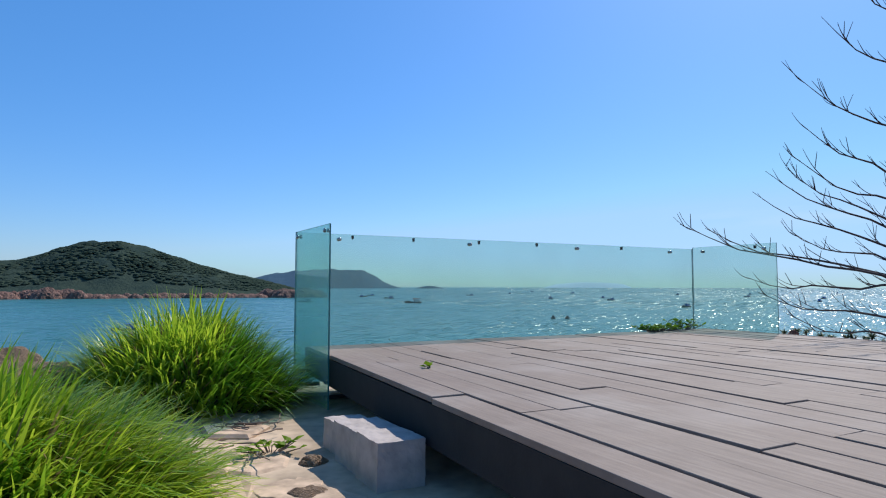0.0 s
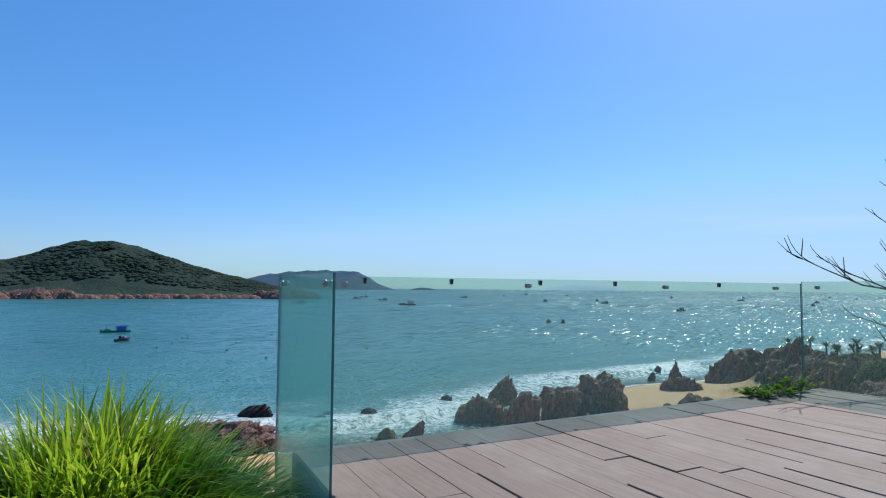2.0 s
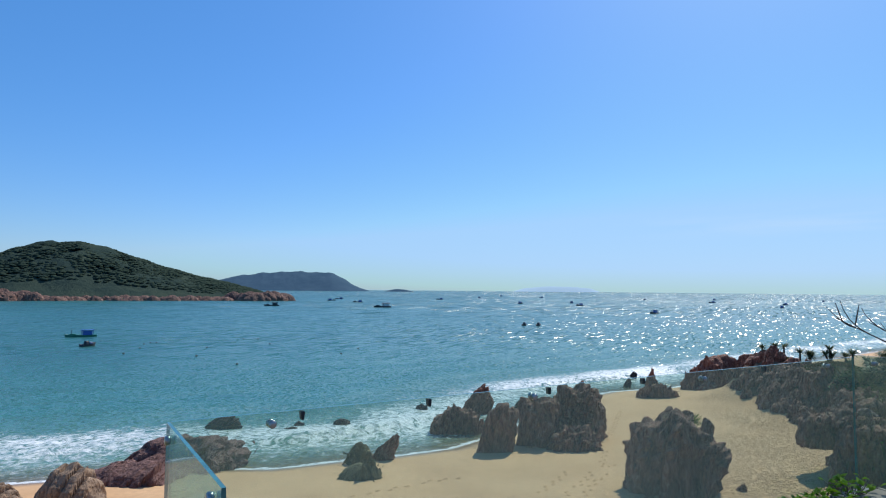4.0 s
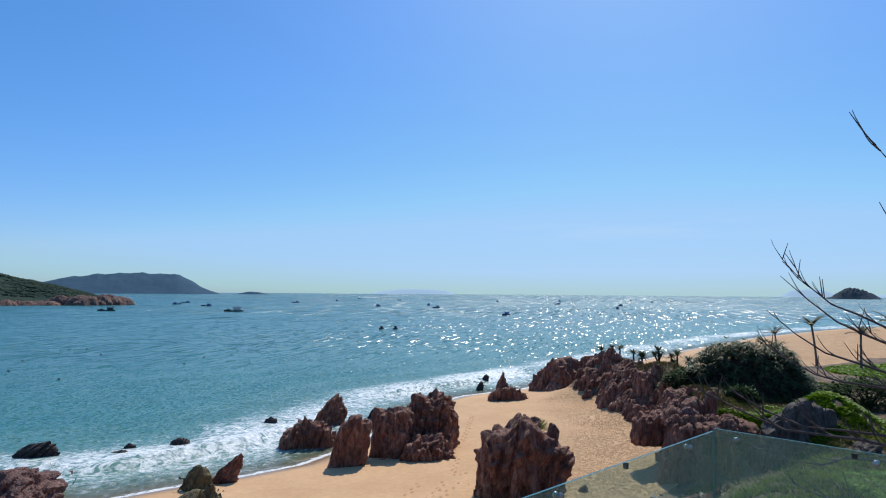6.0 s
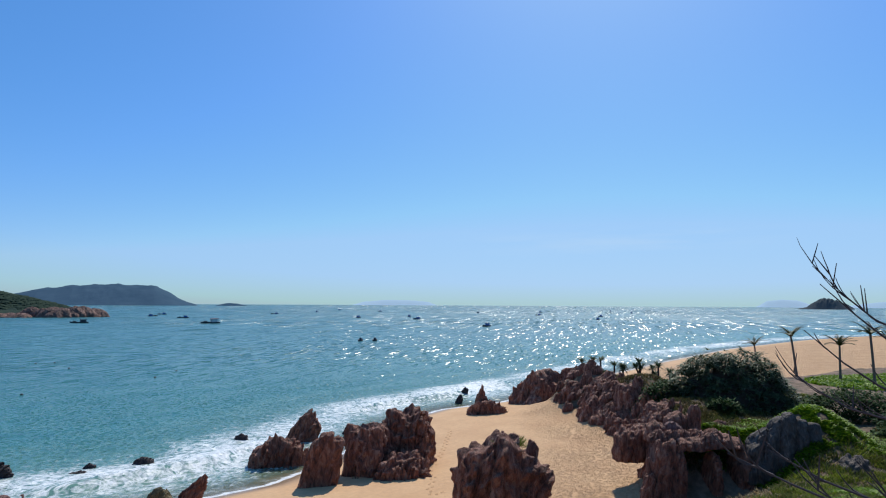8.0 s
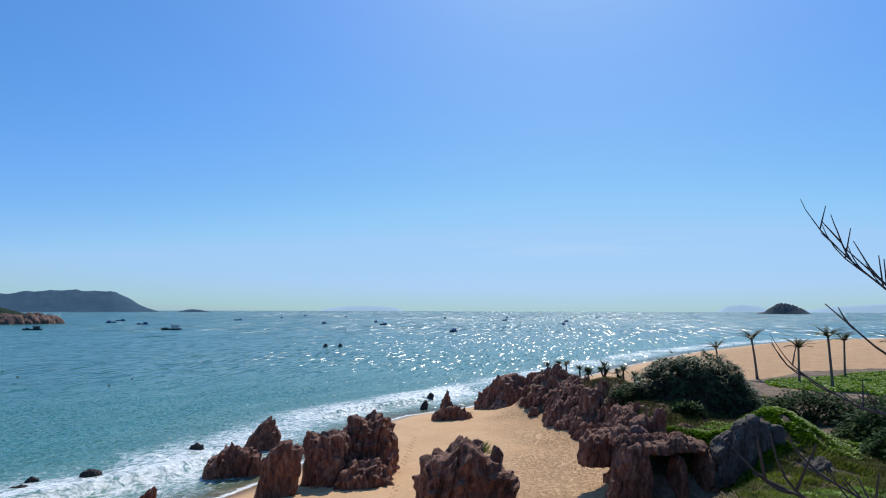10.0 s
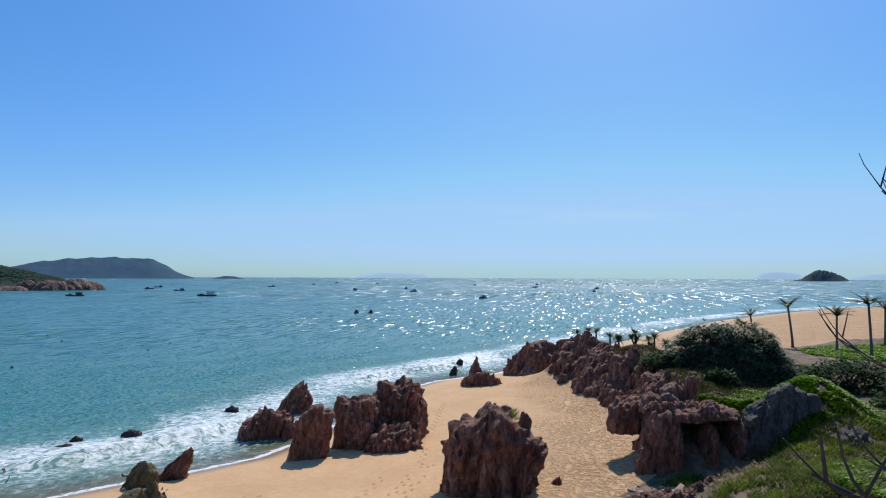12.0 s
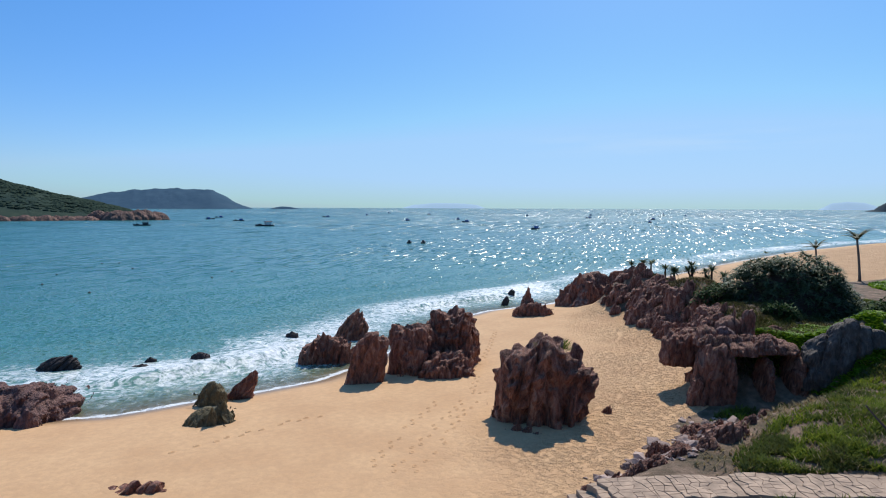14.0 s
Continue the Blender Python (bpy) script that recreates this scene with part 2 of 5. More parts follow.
    k.link(slope, unit.inputs[0])
    n2 = unit.outputs[0]
    # wind ripples too small to model: rougher water further out, in gusts
    reach = k.ramp(k.math("DIVIDE", shore, 400.0), [(0.0, 0.0), (0.12, 0.35), (0.5, 0.8), (1.0, 1.0)])
    catsp = k.noise(1.5, 5, 0.7, k.stretch(0.6, 1.0, 0.2))
    streak = k.noise(0.09, 4, 0.65, k.stretch(0.35, 1.0, 0.2))
    broken = k.math("ADD", k.math("MULTIPLY_ADD", reach, 0.16, catsp), k.math("MULTIPLY_ADD", streak, 0.5, -0.25))
    choppy = k.ramp(broken, [(0.56, 0.0), (0.68, 1.0)])
    ripple = k.math("MULTIPLY_ADD", choppy, 0.03, k.math("MULTIPLY_ADD", reach, 0.07, 0.19))
    k.done(k.mix(foam, col, (0.86, 0.87, 0.86)), k.math("MAXIMUM", k.math("MULTIPLY", foam, 0.6), ripple), 0, n2)
    k.b.inputs["IOR"].default_value = 1.33
    k.b.inputs["Specular IOR Level"].default_value = 0.4
    clear = k.n.new("ShaderNodeBsdfTransparent")
    mx = k.n.new("ShaderNodeMixShader")
    thin = k.ramp(k.math("DIVIDE", shore, 6.0), [(0.0, 0.75), (0.5, 0.25), (1.0, 0.0)])
    k.link(k.math("MULTIPLY", thin, k.math("SUBTRACT", 1.0, foam)), mx.inputs[0])
    k.link(k.b.outputs[0], mx.inputs[1])
    k.link(clear.outputs[0], mx.inputs[2])
    k.link(mx.outputs[0], k.n["Material Output"].inputs["Surface"])
    return k.m


def glass_material(name="dusty_glass", tint=(0.86, 0.955, 0.925), film=(0.7, 0.73, 0.52), lo=0.11, hi=0.17):
    k = Nodes(name)
    clear = k.n.new("ShaderNodeBsdfTransparent")
    clear.inputs["Color"].default_value = tint + (1,)
    dust = k.n.new("ShaderNodeBsdfDiffuse")
    dust.inputs["Color"].default_value = film + (1,)
    gloss = k.n.new("ShaderNodeBsdfGlossy")
    gloss.inputs["Roughness"].default_value = 0.02
    m1 = k.n.new("ShaderNodeMixShader")
    k.link(k.ramp(k.noise(1.2, 5), [(0.3, lo), (0.8, hi)]), m1.inputs[0])
    k.link(clear.outputs[0], m1.inputs[1])
    k.link(dust.outputs[0], m1.inputs[2])
    lw = k.n.new("ShaderNodeLayerWeight")
    lw.inputs["Blend"].default_value = 0.5
    shine = k.math("MULTIPLY_ADD", k.math("POWER", lw.outputs["Facing"], 5.0), 0.5, 0.015)
    m2 = k.n.new("ShaderNodeMixShader")
    k.link(shine, m2.inputs[0])
    k.link(m1.outputs[0], m2.inputs[1])
    k.link(gloss.outputs[0], m2.inputs[2])
    k.link(m2.outputs[0], k.n["Material Output"].inputs["Surface"])
    return k.m


def wood_material():
    k = Nodes("weathered_boards")
    grain = k.noise(3.0, 8, 0.7, k.stretch(14.0, 0.7, 4.0), 0.3)
    c = k.ramp(grain, [(0.3, (0.165, 0.122, 0.098)), (0.55, (0.245, 0.188, 0.152)), (0.8, (0.32, 0.255, 0.21))])
    c = k.mix(k.math("MULTIPLY", k.rand(), 0.4), c, (0.2, 0.14, 0.11))
    c = k.mix(k.ramp(k.noise(4.5, 6, 0.7), [(0.4, 0.0), (0.7, 0.45)]), c, (0.16, 0.118, 0.095))
    c = k.mix(k.ramp(k.noise(1.1, 5), [(0.5, 0.0), (0.75, 0.4)]), c, (0.4, 0.35, 0.315))
    return k.done(c, 0.72, 0, k.bump(grain, 0.4, 0.004), 0.3)


SAND, SOIL, WATER, GLASS, WOOD = sand_material(), soil_material(), water_material(), glass_material(), wood_material()
GLASS_EDGE = plain("glass_edge", (0.04, 0.16, 0.15), 0.15)
# milky look of glass seen at a slant, put into a cloudier teal copy
TEAL_GLASS = glass_material("slant_view_glass", (0.74, 0.93, 0.89), (0.56, 0.8, 0.77), 0.2, 0.3)
STEEL = plain("bolt_steel", (0.35, 0.35, 0.35), 0.3, 0.9)
RUBBER = plain("black_rubber", (0.015, 0.015, 0.017), 0.6)
IRON = plain("black_bracket", (0.02, 0.02, 0.022), 0.5)
FASCIA = plain("dark_fascia", (0.016, 0.014, 0.014), 0.8)
STONE = plain("cut_stone", (0.42, 0.36, 0.33), 0.85, 0, 0.2, 9)
PAVE = plain("tan_paving", (0.5, 0.36, 0.25), 0.9, 0, 0.45, 7)
PINK_PAVE = plain("pink_paving", (0.38, 0.265, 0.18), 0.9, 0, 0.35, 2)
DIRT = plain("dry_dirt", (0.44, 0.33, 0.23), 0.95, 0, 0.4, 4)
CLUMP_SHADE = plain("grass_clump_shade", (0.06, 0.045, 0.02), 0.95, 0, 0.4, 12)
BARK = plain("bare_bark", (0.07, 0.05, 0.05), 0.9, 0, 0.35, 20)
TRUNK = plain("palm_trunk", (0.16, 0.12, 0.095), 0.9, 0, 0.3, 6)
GRASS = leaf_material("tuft_grass", (0.1, 0.25, 0.01), (0.52, 0.64, 0.05), 0.35, 0.55, 0.5)
GRASS_DRY = leaf_material("dry_blades", (0.2, 0.14, 0.06), (0.4, 0.31, 0.16), 0.7, 0.3)
SLOPE_GRASS = leaf_material("slope_grass", (0.045, 0.09, 0.008), (0.31, 0.35, 0.035), 0.7, 0.35, bare=(0.075, 0.085, 0.025))
IVY = leaf_material("bright_creeper", (0.06, 0.14, 0.008), (0.22, 0.34, 0.02), 0.5, 0.35)
PANDAN = leaf_material("pandanus_leaf", (0.035, 0.06, 0.025), (0.19, 0.23, 0.12), 0.5, 0.2, 0.12)
FROND = leaf_material("palm_frond", (0.06, 0.075, 0.03), (0.17, 0.16, 0.08), 0.5, 0.2)
SHRUB = leaf_material("dark_shrub_leaf", (0.015, 0.04, 0.012), (0.06, 0.11, 0.03), 0.6, 0.15, 0.04)
OLIVE_GRASS = leaf_material("olive_grass", (0.03, 0.045, 0.01), (0.16, 0.16, 0.035), 0.7, 0.3, 0.05, bare=(0.09, 0.065, 0.035))
STEM_SHADE = plain("brown_stem_shade", (0.06, 0.035, 0.025), 0.9)


# ---- mesh helpers ----
def meshob(name, verts, faces, mats, parent=None, smooth=False, label=""):
    me = bpy.data.meshes.new(name)
    me.from_pydata([tuple(v) for v in verts], [], faces)
    me.validate()
    for m in mats if isinstance(mats, (list, tuple)) else [mats]:
        me.materials.append(m)
    if smooth:
        me.shade_smooth()
    ob = new(name, me)
    ob.parent = parent
    return tagged(ob, label) if label else ob


def part(name, bm, material, parent=None, label="", smooth=False):
    me = bpy.data.meshes.new(name)
    bm.to_mesh(me)
    bm.free()
    me.materials.append(material)
    if smooth:
        me.shade_smooth()
    ob = new(name, me)
    ob.parent = parent
    return tagged(ob, label) if label else ob


def box_bm(x0, y0, z0, x1, y1, z1, bevel=0.0, jitter=0.0, seed=0):
    bm = bmesh.new()
    bmesh.ops.create_cube(bm, size=1.0)
    rnd = random.Random(seed)
    for v in bm.verts:
        v.co = Vector(((x0 + x1) / 2 + v.co.x * (x1 - x0), (y0 + y1) / 2 + v.co.y * (y1 - y0), (z0 + z1) / 2 + v.co.z * (z1 - z0)))
        v.co += Vector((rnd.uniform(-jitter, jitter), rnd.uniform(-jitter, jitter), rnd.uniform(-jitter, jitter)))
    if bevel:
        bmesh.ops.bevel(bm, geom=bm.edges[:], offset=bevel, segments=1, affect="EDGES")
    return bm


def tube(verts, faces, pts, radii, sides=6):
    """Adds a tapered tube along pts to verts and faces."""
    base = len(verts)
    n = len(pts)
    for i, p in enumerate(pts):
        p = Vector(p)
        d = (Vector(pts[min(i + 1, n - 1)]) - Vector(pts[max(i - 1, 0)])).normalized()
        a = d.cross(Vector((0.31, 0.17, 0.93)))
        a = a.normalized() if a.length > 1e-4 else Vector((1, 0, 0))
        b = d.cross(a)
        for j in range(sides):
            t = 2 * math.pi * j / sides
            verts.append(p + (a * math.cos(t) + b * math.sin(t)) * radii[i])
    for i in range(n - 1):
        for j in range(sides):
            k = (j + 1) % sides
            faces.append((base + i * sides + j, base + i * sides + k, base + (i + 1) * sides + k, base + (i + 1) * sides + j))
    faces.append(tuple(base + j for j in range(sides))[::-1])
    faces.append(tuple(base + (n - 1) * sides + j for j in range(sides)))


def blade(verts, faces, root, way, length, width, droop, segs=3):
    """Adds one long bent leaf: a strip that narrows to its tip."""
    way = Vector(way).normalized()
    side = way.cross(Vector((0, 0, 1)))
    side = side.normalized() if side.length > 1e-3 else Vector((1, 0, 0))
    base = len(verts)
    p = Vector(root)
    for i in range(segs + 1):
        w = width * (1 - i / segs) ** 0.7 if i < segs else 0.0
        if i < segs:
            verts.append(p - side * w / 2)
            verts.append(p + side * w / 2)
        else:
            verts.append(p.copy())
        p = p + way * (length / segs)
        way = (way + Vector((0, 0, -droop / segs))).normalized()
    for i in range(segs - 1):
        a = base + 2 * i
        faces.append((a, a + 1, a + 3, a + 2))
    a = base + 2 * (segs - 1)
    faces.append((a, a + 1, a + 2))


# ---- land, sea and shore ----
SHORE = [(-300, 62), (-60, 58), (-20, 52), (-3, 49.5), (8.6, 47), (14, 44.2), (19, 43.7), (23, 43), (28.6, 42.7), (33, 44.2), (38, 46.5), (45, 50.5),
         (54, 55.5), (63, 57.5), (74, 56), (95, 60), (150, 68), (211, 74), (283, 72), (343, 61), (379, 36), (397, 0), (405, -400), (-300, -400)]
TERRACE = [(6, 6), (14, 12.5), (22, 15.0), (30, 15.0), (36, 14.5), (41, 13.2), (46, 12.8), (47.5, 15), (47, 18.5), (52, 23.5), (58, 28), (63, 36), (69, 45), (76, 49), (84, 44), (88, 34), (140, 30), (170, 10), (170, -100), (6, -100)]
HILL = [(-200, 4.0), (-8, 3.2), (-2.2, 2.2), (-0.4, 0.6), (5.9, 0.5), (6.6, -2.5), (8.5, -4), (12, -14), (14, -200), (-200, -200)]


def inside_distance(poly, x, y):
    """Distance to the edge of a polygon, positive inside."""
    best = np.full(x.shape, 1e9)
    inside = np.zeros(x.shape, bool)
    n = len(poly)
    for i in range(n):
        (ax, ay), (bx, by) = poly[i], poly[(i + 1) % n]
        dx, dy = bx - ax, by - ay
        t = np.clip(((x - ax) * dx + (y - ay) * dy) / (dx * dx + dy * dy), 0, 1)
        best = np.minimum(best, np.hypot(x - ax - t * dx, y - ay - t * dy))
        cross = ((ay > y) != (by > y)) & (x < (bx - ax) * (y - ay) / ((by - ay) or 1e-9) + ax)
        inside ^= cross
    return np.where(inside, best, -best)


def soft(v, a, b):
    t = np.clip((v - a) / (b - a), 0, 1)
    return t * t * (3 - 2 * t)


def bumps(x, y, s, seed=0.0):
    return np.array([noise.noise(Vector((a * s + seed, b * s, seed))) for a, b in zip(x.ravel(), y.ravel())]).reshape(x.shape)


MOUNDS = [(52, 11.5, 5.0, 3.6, 2.9), (47.5, 18.0, 4.0, 3.0, 2.6), (60, 23, 7, 5, 1.5), (66, 31, 6, 5, 2.6), (70, 40, 6, 6, 2.5), (36, 7.0, 6, 4, 0.8)]


def ground_height(x, y, rough=True):
    """Height of the land, with how far inland, on the terrace and on the hill each place is."""
    x, y = np.asarray(x, float), np.asarray(y, float)
    d = inside_distance(SHORE, x, y)
    z = np.where(d > 0, SEA + 0.95 * (1 - np.exp(-np.maximum(d, 0) / 4.5)) + 0.012 * np.clip(d, 0, 60), SEA + np.maximum(d * 0.11, -5))
    te = inside_distance(TERRACE, x, y)
    z = z + soft(te, -0.6, 3.5) * 2.4 * (1 - soft(x, 85, 130) * 0.6)
    for mx, my, rx, ry, h in MOUNDS:
        z = z + h * np.exp(-(((x - mx) / rx) ** 2 + ((y - my) / ry) ** 2) * 1.3)
    hi = inside_distance(HILL, x, y)
    top = -0.42 + np.minimum(0, hi) * np.where(hi > -3, 1.05, 0.95)
    under = soft(x, 0.25, 0.6) * soft(-x, -5.2, -4.9) * soft(-y, 0.35, 0.6)
    top = top + 0.15 * under
    if rough:
        b = bumps(x, y, 0.35) * 0.5 + bumps(x, y, 1.1, 7) * 0.2
        z = z + b * 0.35 * soft(te, 0, 3)
        top = top + b * soft(-hi, 0.5, 4) * 1.4
    return np.maximum(z, top), d, te, hi


def ground_z(x, y):
    return float(ground_height(np.array([x]), np.array([y]))[0][0])


def grid_faces(nx, ny):
    i, j = np.meshgrid(np.arange(nx - 1), np.arange(ny - 1), indexing="ij")
    a = (i * ny + j).ravel()
    return np.stack([a, a + ny, a + ny + 1, a + 1], 1)


def build_ground():
    xs = np.concatenate([np.arange(-300, -20, 20), np.arange(-20, -4, 1.0), np.arange(-4, 74, 0.5), np.arange(74, 170, 2.5), np.arange(170, 440, 10), [500, 800, 1500, 3000]])
    ys = np.concatenate([[-1500, -600], np.arange(-200, -20, 20), np.arange(-20, -4, 1.5), np.arange(-4, 62, 0.5), np.arange(62, 100, 3), [120, 200, 500, 1500, 4000]])
    x, y = np.meshgrid(xs, ys, indexing="ij")
    z, d, te, hi = ground_height(x, y)
    z = np.where((y < -60) & (d > 0), np.maximum(z, -1.0 - 0.0 * y), z)
    v = np.stack([x.ravel(), y.ravel(), z.ravel()], 1)
    f = grid_faces(len(xs), len(ys))
    ob = meshob("ground", v.tolist(), f.tolist(), [SAND, SOIL, DIRT], None, True)
    green = (soft(te, 0.3, 1.6) * (1 - soft(x, 76, 84) * (1 - soft(y, 24, 20))) > 0.5) & (x < 150)
    green |= (z > SEA + 2.3) | ((x > 36) & (x < 49) & (y < 17.2) & (y > 8) & (te > -4.5))
    mask = green.ravel()[f].sum(1) >= 2
    yard = ((x > -4.5) & (x < 0.6) & (y > -8) & (y < 0.8)).ravel()[f].sum(1) >= 3
    ob.data.polygons.foreach_set("material_index", np.where(yard, 2, mask).astype(np.int32))
    for nm, val in (("wet", 1 - soft(d, 0.2, 2.6)), ("trodden", soft(x * 0.55 - y * 0.9 + bumps(x, y, 0.2, 3) * 5, -9, 4) * soft(d, 4, 10))):
        a = ob.data.attributes.new(nm, "FLOAT", "POINT")
        a.data.foreach_set("value", val.ravel().astype(np.float32))
    tagged(ob, "golden beach sand below a soil hillside", "ground", "", "structure")


def build_sea():
    az = np.radians(np.concatenate([np.arange(-60, -8, 4), np.arange(-8, 100, 0.3), np.arange(100, 200, 5)]))
    r = np.concatenate([np.linspace(25, 110, 190), np.geomspace(111, 4950, 110)])
    a, q = np.meshgrid(az, r, indexing="ij")
    x, y = 2.5 + q * np.sin(a), -1 + q * np.cos(a)
    d = -inside_distance(SHORE, x, y)
    swell = np.sin(d * 0.62 + bumps(x, y, 0.06, 2) * 2.5) * 0.2 * soft(d, 1, 7) * np.exp(-np.maximum(d, 0) / 45)
    crest = 0.55 * np.exp(-((d - 9.5 - 2.5 * bumps(x, y, 0.05, 9)) / 1.1) ** 2) * soft(bumps(x, y, 0.07, 4), -0.15, 0.25)
    z = SEA + swell + crest + bumps(x, y, 0.7, 5) * 0.05 * soft(d, 0, 5)
    keep = d > -2.5
    f = grid_faces(len(az), len(r))
    f = f[keep.ravel()[f].all(1)]
    used = np.unique(f)
    index = np.full(x.size, -1)
    index[used] = np.arange(used.size)
    v = np.stack([x.ravel(), y.ravel(), z.ravel()], 1)[used]
    ob = meshob("water", v.tolist(), index[f].tolist(), WATER, None, True)
    at = ob.data.attributes.new("shore", "FLOAT", "POINT")
    at.data.foreach_set("value", d.ravel()[used].astype(np.float32))
    # distance from the deck, which sizes the glint cells
    at = ob.data.attributes.new("deck_range", "FLOAT", "POINT")
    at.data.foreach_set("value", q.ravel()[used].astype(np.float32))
    tagged(ob, "turquoise sea with foam breaking along the sand", "sea", "", "structure")


build_ground()
build_sea()


# ---- rocks ----
def chance(i, s):
    """A repeatable random number from 0 to 1 for a slab of rock."""
    v = math.sin(i * 12.9898 + s * 78.233) * 43758.5453
    return v - math.floor(v)


def add_fins(bm, w, d, h, count, seed, lean, thin):
    """Adds sharp upright splinters of the rock's beds, highest near its middle, each a tapered prism with a slanting tip."""
    r = random.Random(seed * 13 + count)
    for _ in range(count):
        q, t = math.sqrt(r.random()) * 0.96, r.uniform(0, 2 * math.pi)
        u, v = q * math.cos(t), q * math.sin(t)
        swell = noise.noise(Vector((u * 1.7 + seed, v * 1.7, 0.5)))
        top = h * max(0.22, (1.0 - 0.5 * q ** 2.5) * (0.86 + 0.35 * swell)) * r.uniform(0.72, 1.02)
        a, b = w * thin * r.uniform(0.35, 1.0), d * r.uniform(0.1, 0.28)
        turn, tip = r.uniform(-0.35, 0.35), r.uniform(-0.9, 0.9)
        keen = r.uniform(0.1, 0.85)
        slant, levels, sides = lean + r.uniform(-0.12, 0.12), 6, 6
        ct, st = math.cos(turn), math.sin(turn)
        rings = []
        for k in range(levels):
            f = k / (levels - 1)
            z = -0.12 * h + (top + 0.12 * h) * f
            s = 1.0 - 0.18 * f - 1.3 * max(0.0, f - 0.55) * keen
            ring = []
            for j in range(sides):
                g = 2 * math.pi * (j + 0.5) / sides
                px, py = a * s * math.cos(g) * r.uniform(0.8, 1.2), b * s * math.sin(g) * r.uniform(0.8, 1.2)
                dz = tip * px * 2.2 * f * f + (r.uniform(-0.12, 0.16) * a * 2 if k == levels - 1 else 0)
                ring.append(bm.verts.new((u * w / 2 + slant * z + px * ct - py * st, v * d / 2 + px * st + py * ct, z + dz)))
            rings.append(ring)
        for lo, hi in zip(rings[:-1], rings[1:]):
            for j in range(sides):
                bm.faces.new((lo[j], lo[(j + 1) % sides], hi[(j + 1) % sides], hi[j]))
        bm.faces.new(rings[-1])


def fuse(ob, grain):
    """Melts a rock's core and splinters into one closed skin."""
    mod = ob.modifiers.new("skin", "REMESH")
    mod.mode, mod.voxel_size = "VOXEL", grain
    old = ob.data
    me = bpy.data.meshes.new_from_object(ob.evaluated_get(bpy.context.evaluated_depsgraph_get()))
    ob.modifiers.clear()
    ob.data = me
    bpy.data.meshes.remove(old)
    co = np.empty(len(me.vertices) * 3, np.float32)
    me.vertices.foreach_get("co", co)
    co = co.reshape(-1, 3)
    rng = np.random.default_rng(len(me.vertices))
    co += rng.normal(0, grain * 0.13, co.shape).astype(np.float32)
    me.vertices.foreach_set("co", co.ravel())
    me.update()


def rock(label, x, y, z, w, h, seed, depth=0.75, sub=6, material=None, rot=-42, lean=0.2, jag=0.35, taper=0.25, blades=5.0, amp=0.22, boxy=0.65, group="beach rocks", waist=1.0, lump=0.0, fins=0):
    """A layered rock whose steep beds stand as blades across its width."""
    bm = bmesh.new()
    bmesh.ops.create_icosphere(bm, subdivisions=sub, radius=1.0)
    d = w * depth
    f = blades / w
    core = 0.91 if fins else 1.0
    for v in bm.verts:
        u = v.co
        p = Vector([math.copysign(abs(c) ** boxy, c) for c in u])
        px, py = p.x * w / 2, p.y * d / 2
        up = p.z * h * core if p.z > 0 else p.z * 0.12 * h
        s = px - lean * up
        q = s * f + 0.35 * noise.noise(Vector((s * f * 0.4, py * f * 0.3 + seed, up * f * 0.25)))
        i = math.floor(q)
        t = q - i
        slab, tip = chance(i, seed), chance(i, seed + 7.3)
        j = math.floor(up * f * (0.25 + 0.3 * tip) + 5 * slab)
        crack = math.exp(-(min(t, 1 - t) / 0.13) ** 2)
        beds = chance(i + 17 * j, seed + 2.1) - 0.5
        fine = noise.noise(Vector((s * f * 3.1 + seed, py * f * 0.8, up * f * 0.5)))
        rough = noise.noise(Vector((px * f * 1.3 + seed, py * f * 1.3, up * f * 1.3 + seed)))
        grit = noise.noise(Vector((px * f * 5, py * f * 5 + seed, up * f * 5)))
        step = noise.noise(Vector((s * f * 0.3 + 31 + seed, py * f * 0.3, 0.0)))
        knob = noise.noise(Vector((px * f * 0.45 + seed, py * f * 0.45, up * f * 0.45 - seed)))
        if up > 0:
            up *= 1 + lump * knob + jag * step * 0.9 + jag * (slab - 0.55) * 0.9 + jag * (t - 0.5) * 0.55 + jag * 0.3 * rough - jag * 0.25 * crack
        push = 1 + lump * knob + amp * beds * 0.9 + amp * (slab - 0.5) * 0.5 - amp * 0.75 * crack - amp * 0.5 * abs(fine) + amp * 0.8 * rough + amp * 0.3 * grit
        k = (1 - taper * max(0.0, up) / h) * push * (waist + (1 - waist) * min(1.0, max(0.0, up) / h * 1.6))
        kx = 1 + (k - 1) * 0.45 if k > 1 else k ** 0.7
        v.co = Vector((px * kx + lean * up, py * k, up + amp * 0.35 * h * 0.3 * rough))
    if fins:
        add_fins(bm, w, d, h, max(5, int(fins * 0.55)), seed, lean, 1.0 / blades)
    ob = part("rock", bm, material or ROCK)
    if fins:
        fuse(ob, max(0.045, w / 100))
    ob.matrix_basis = pose(x, y, z, 0, 0, rot)
    return tagged(ob, label, "rock", group)


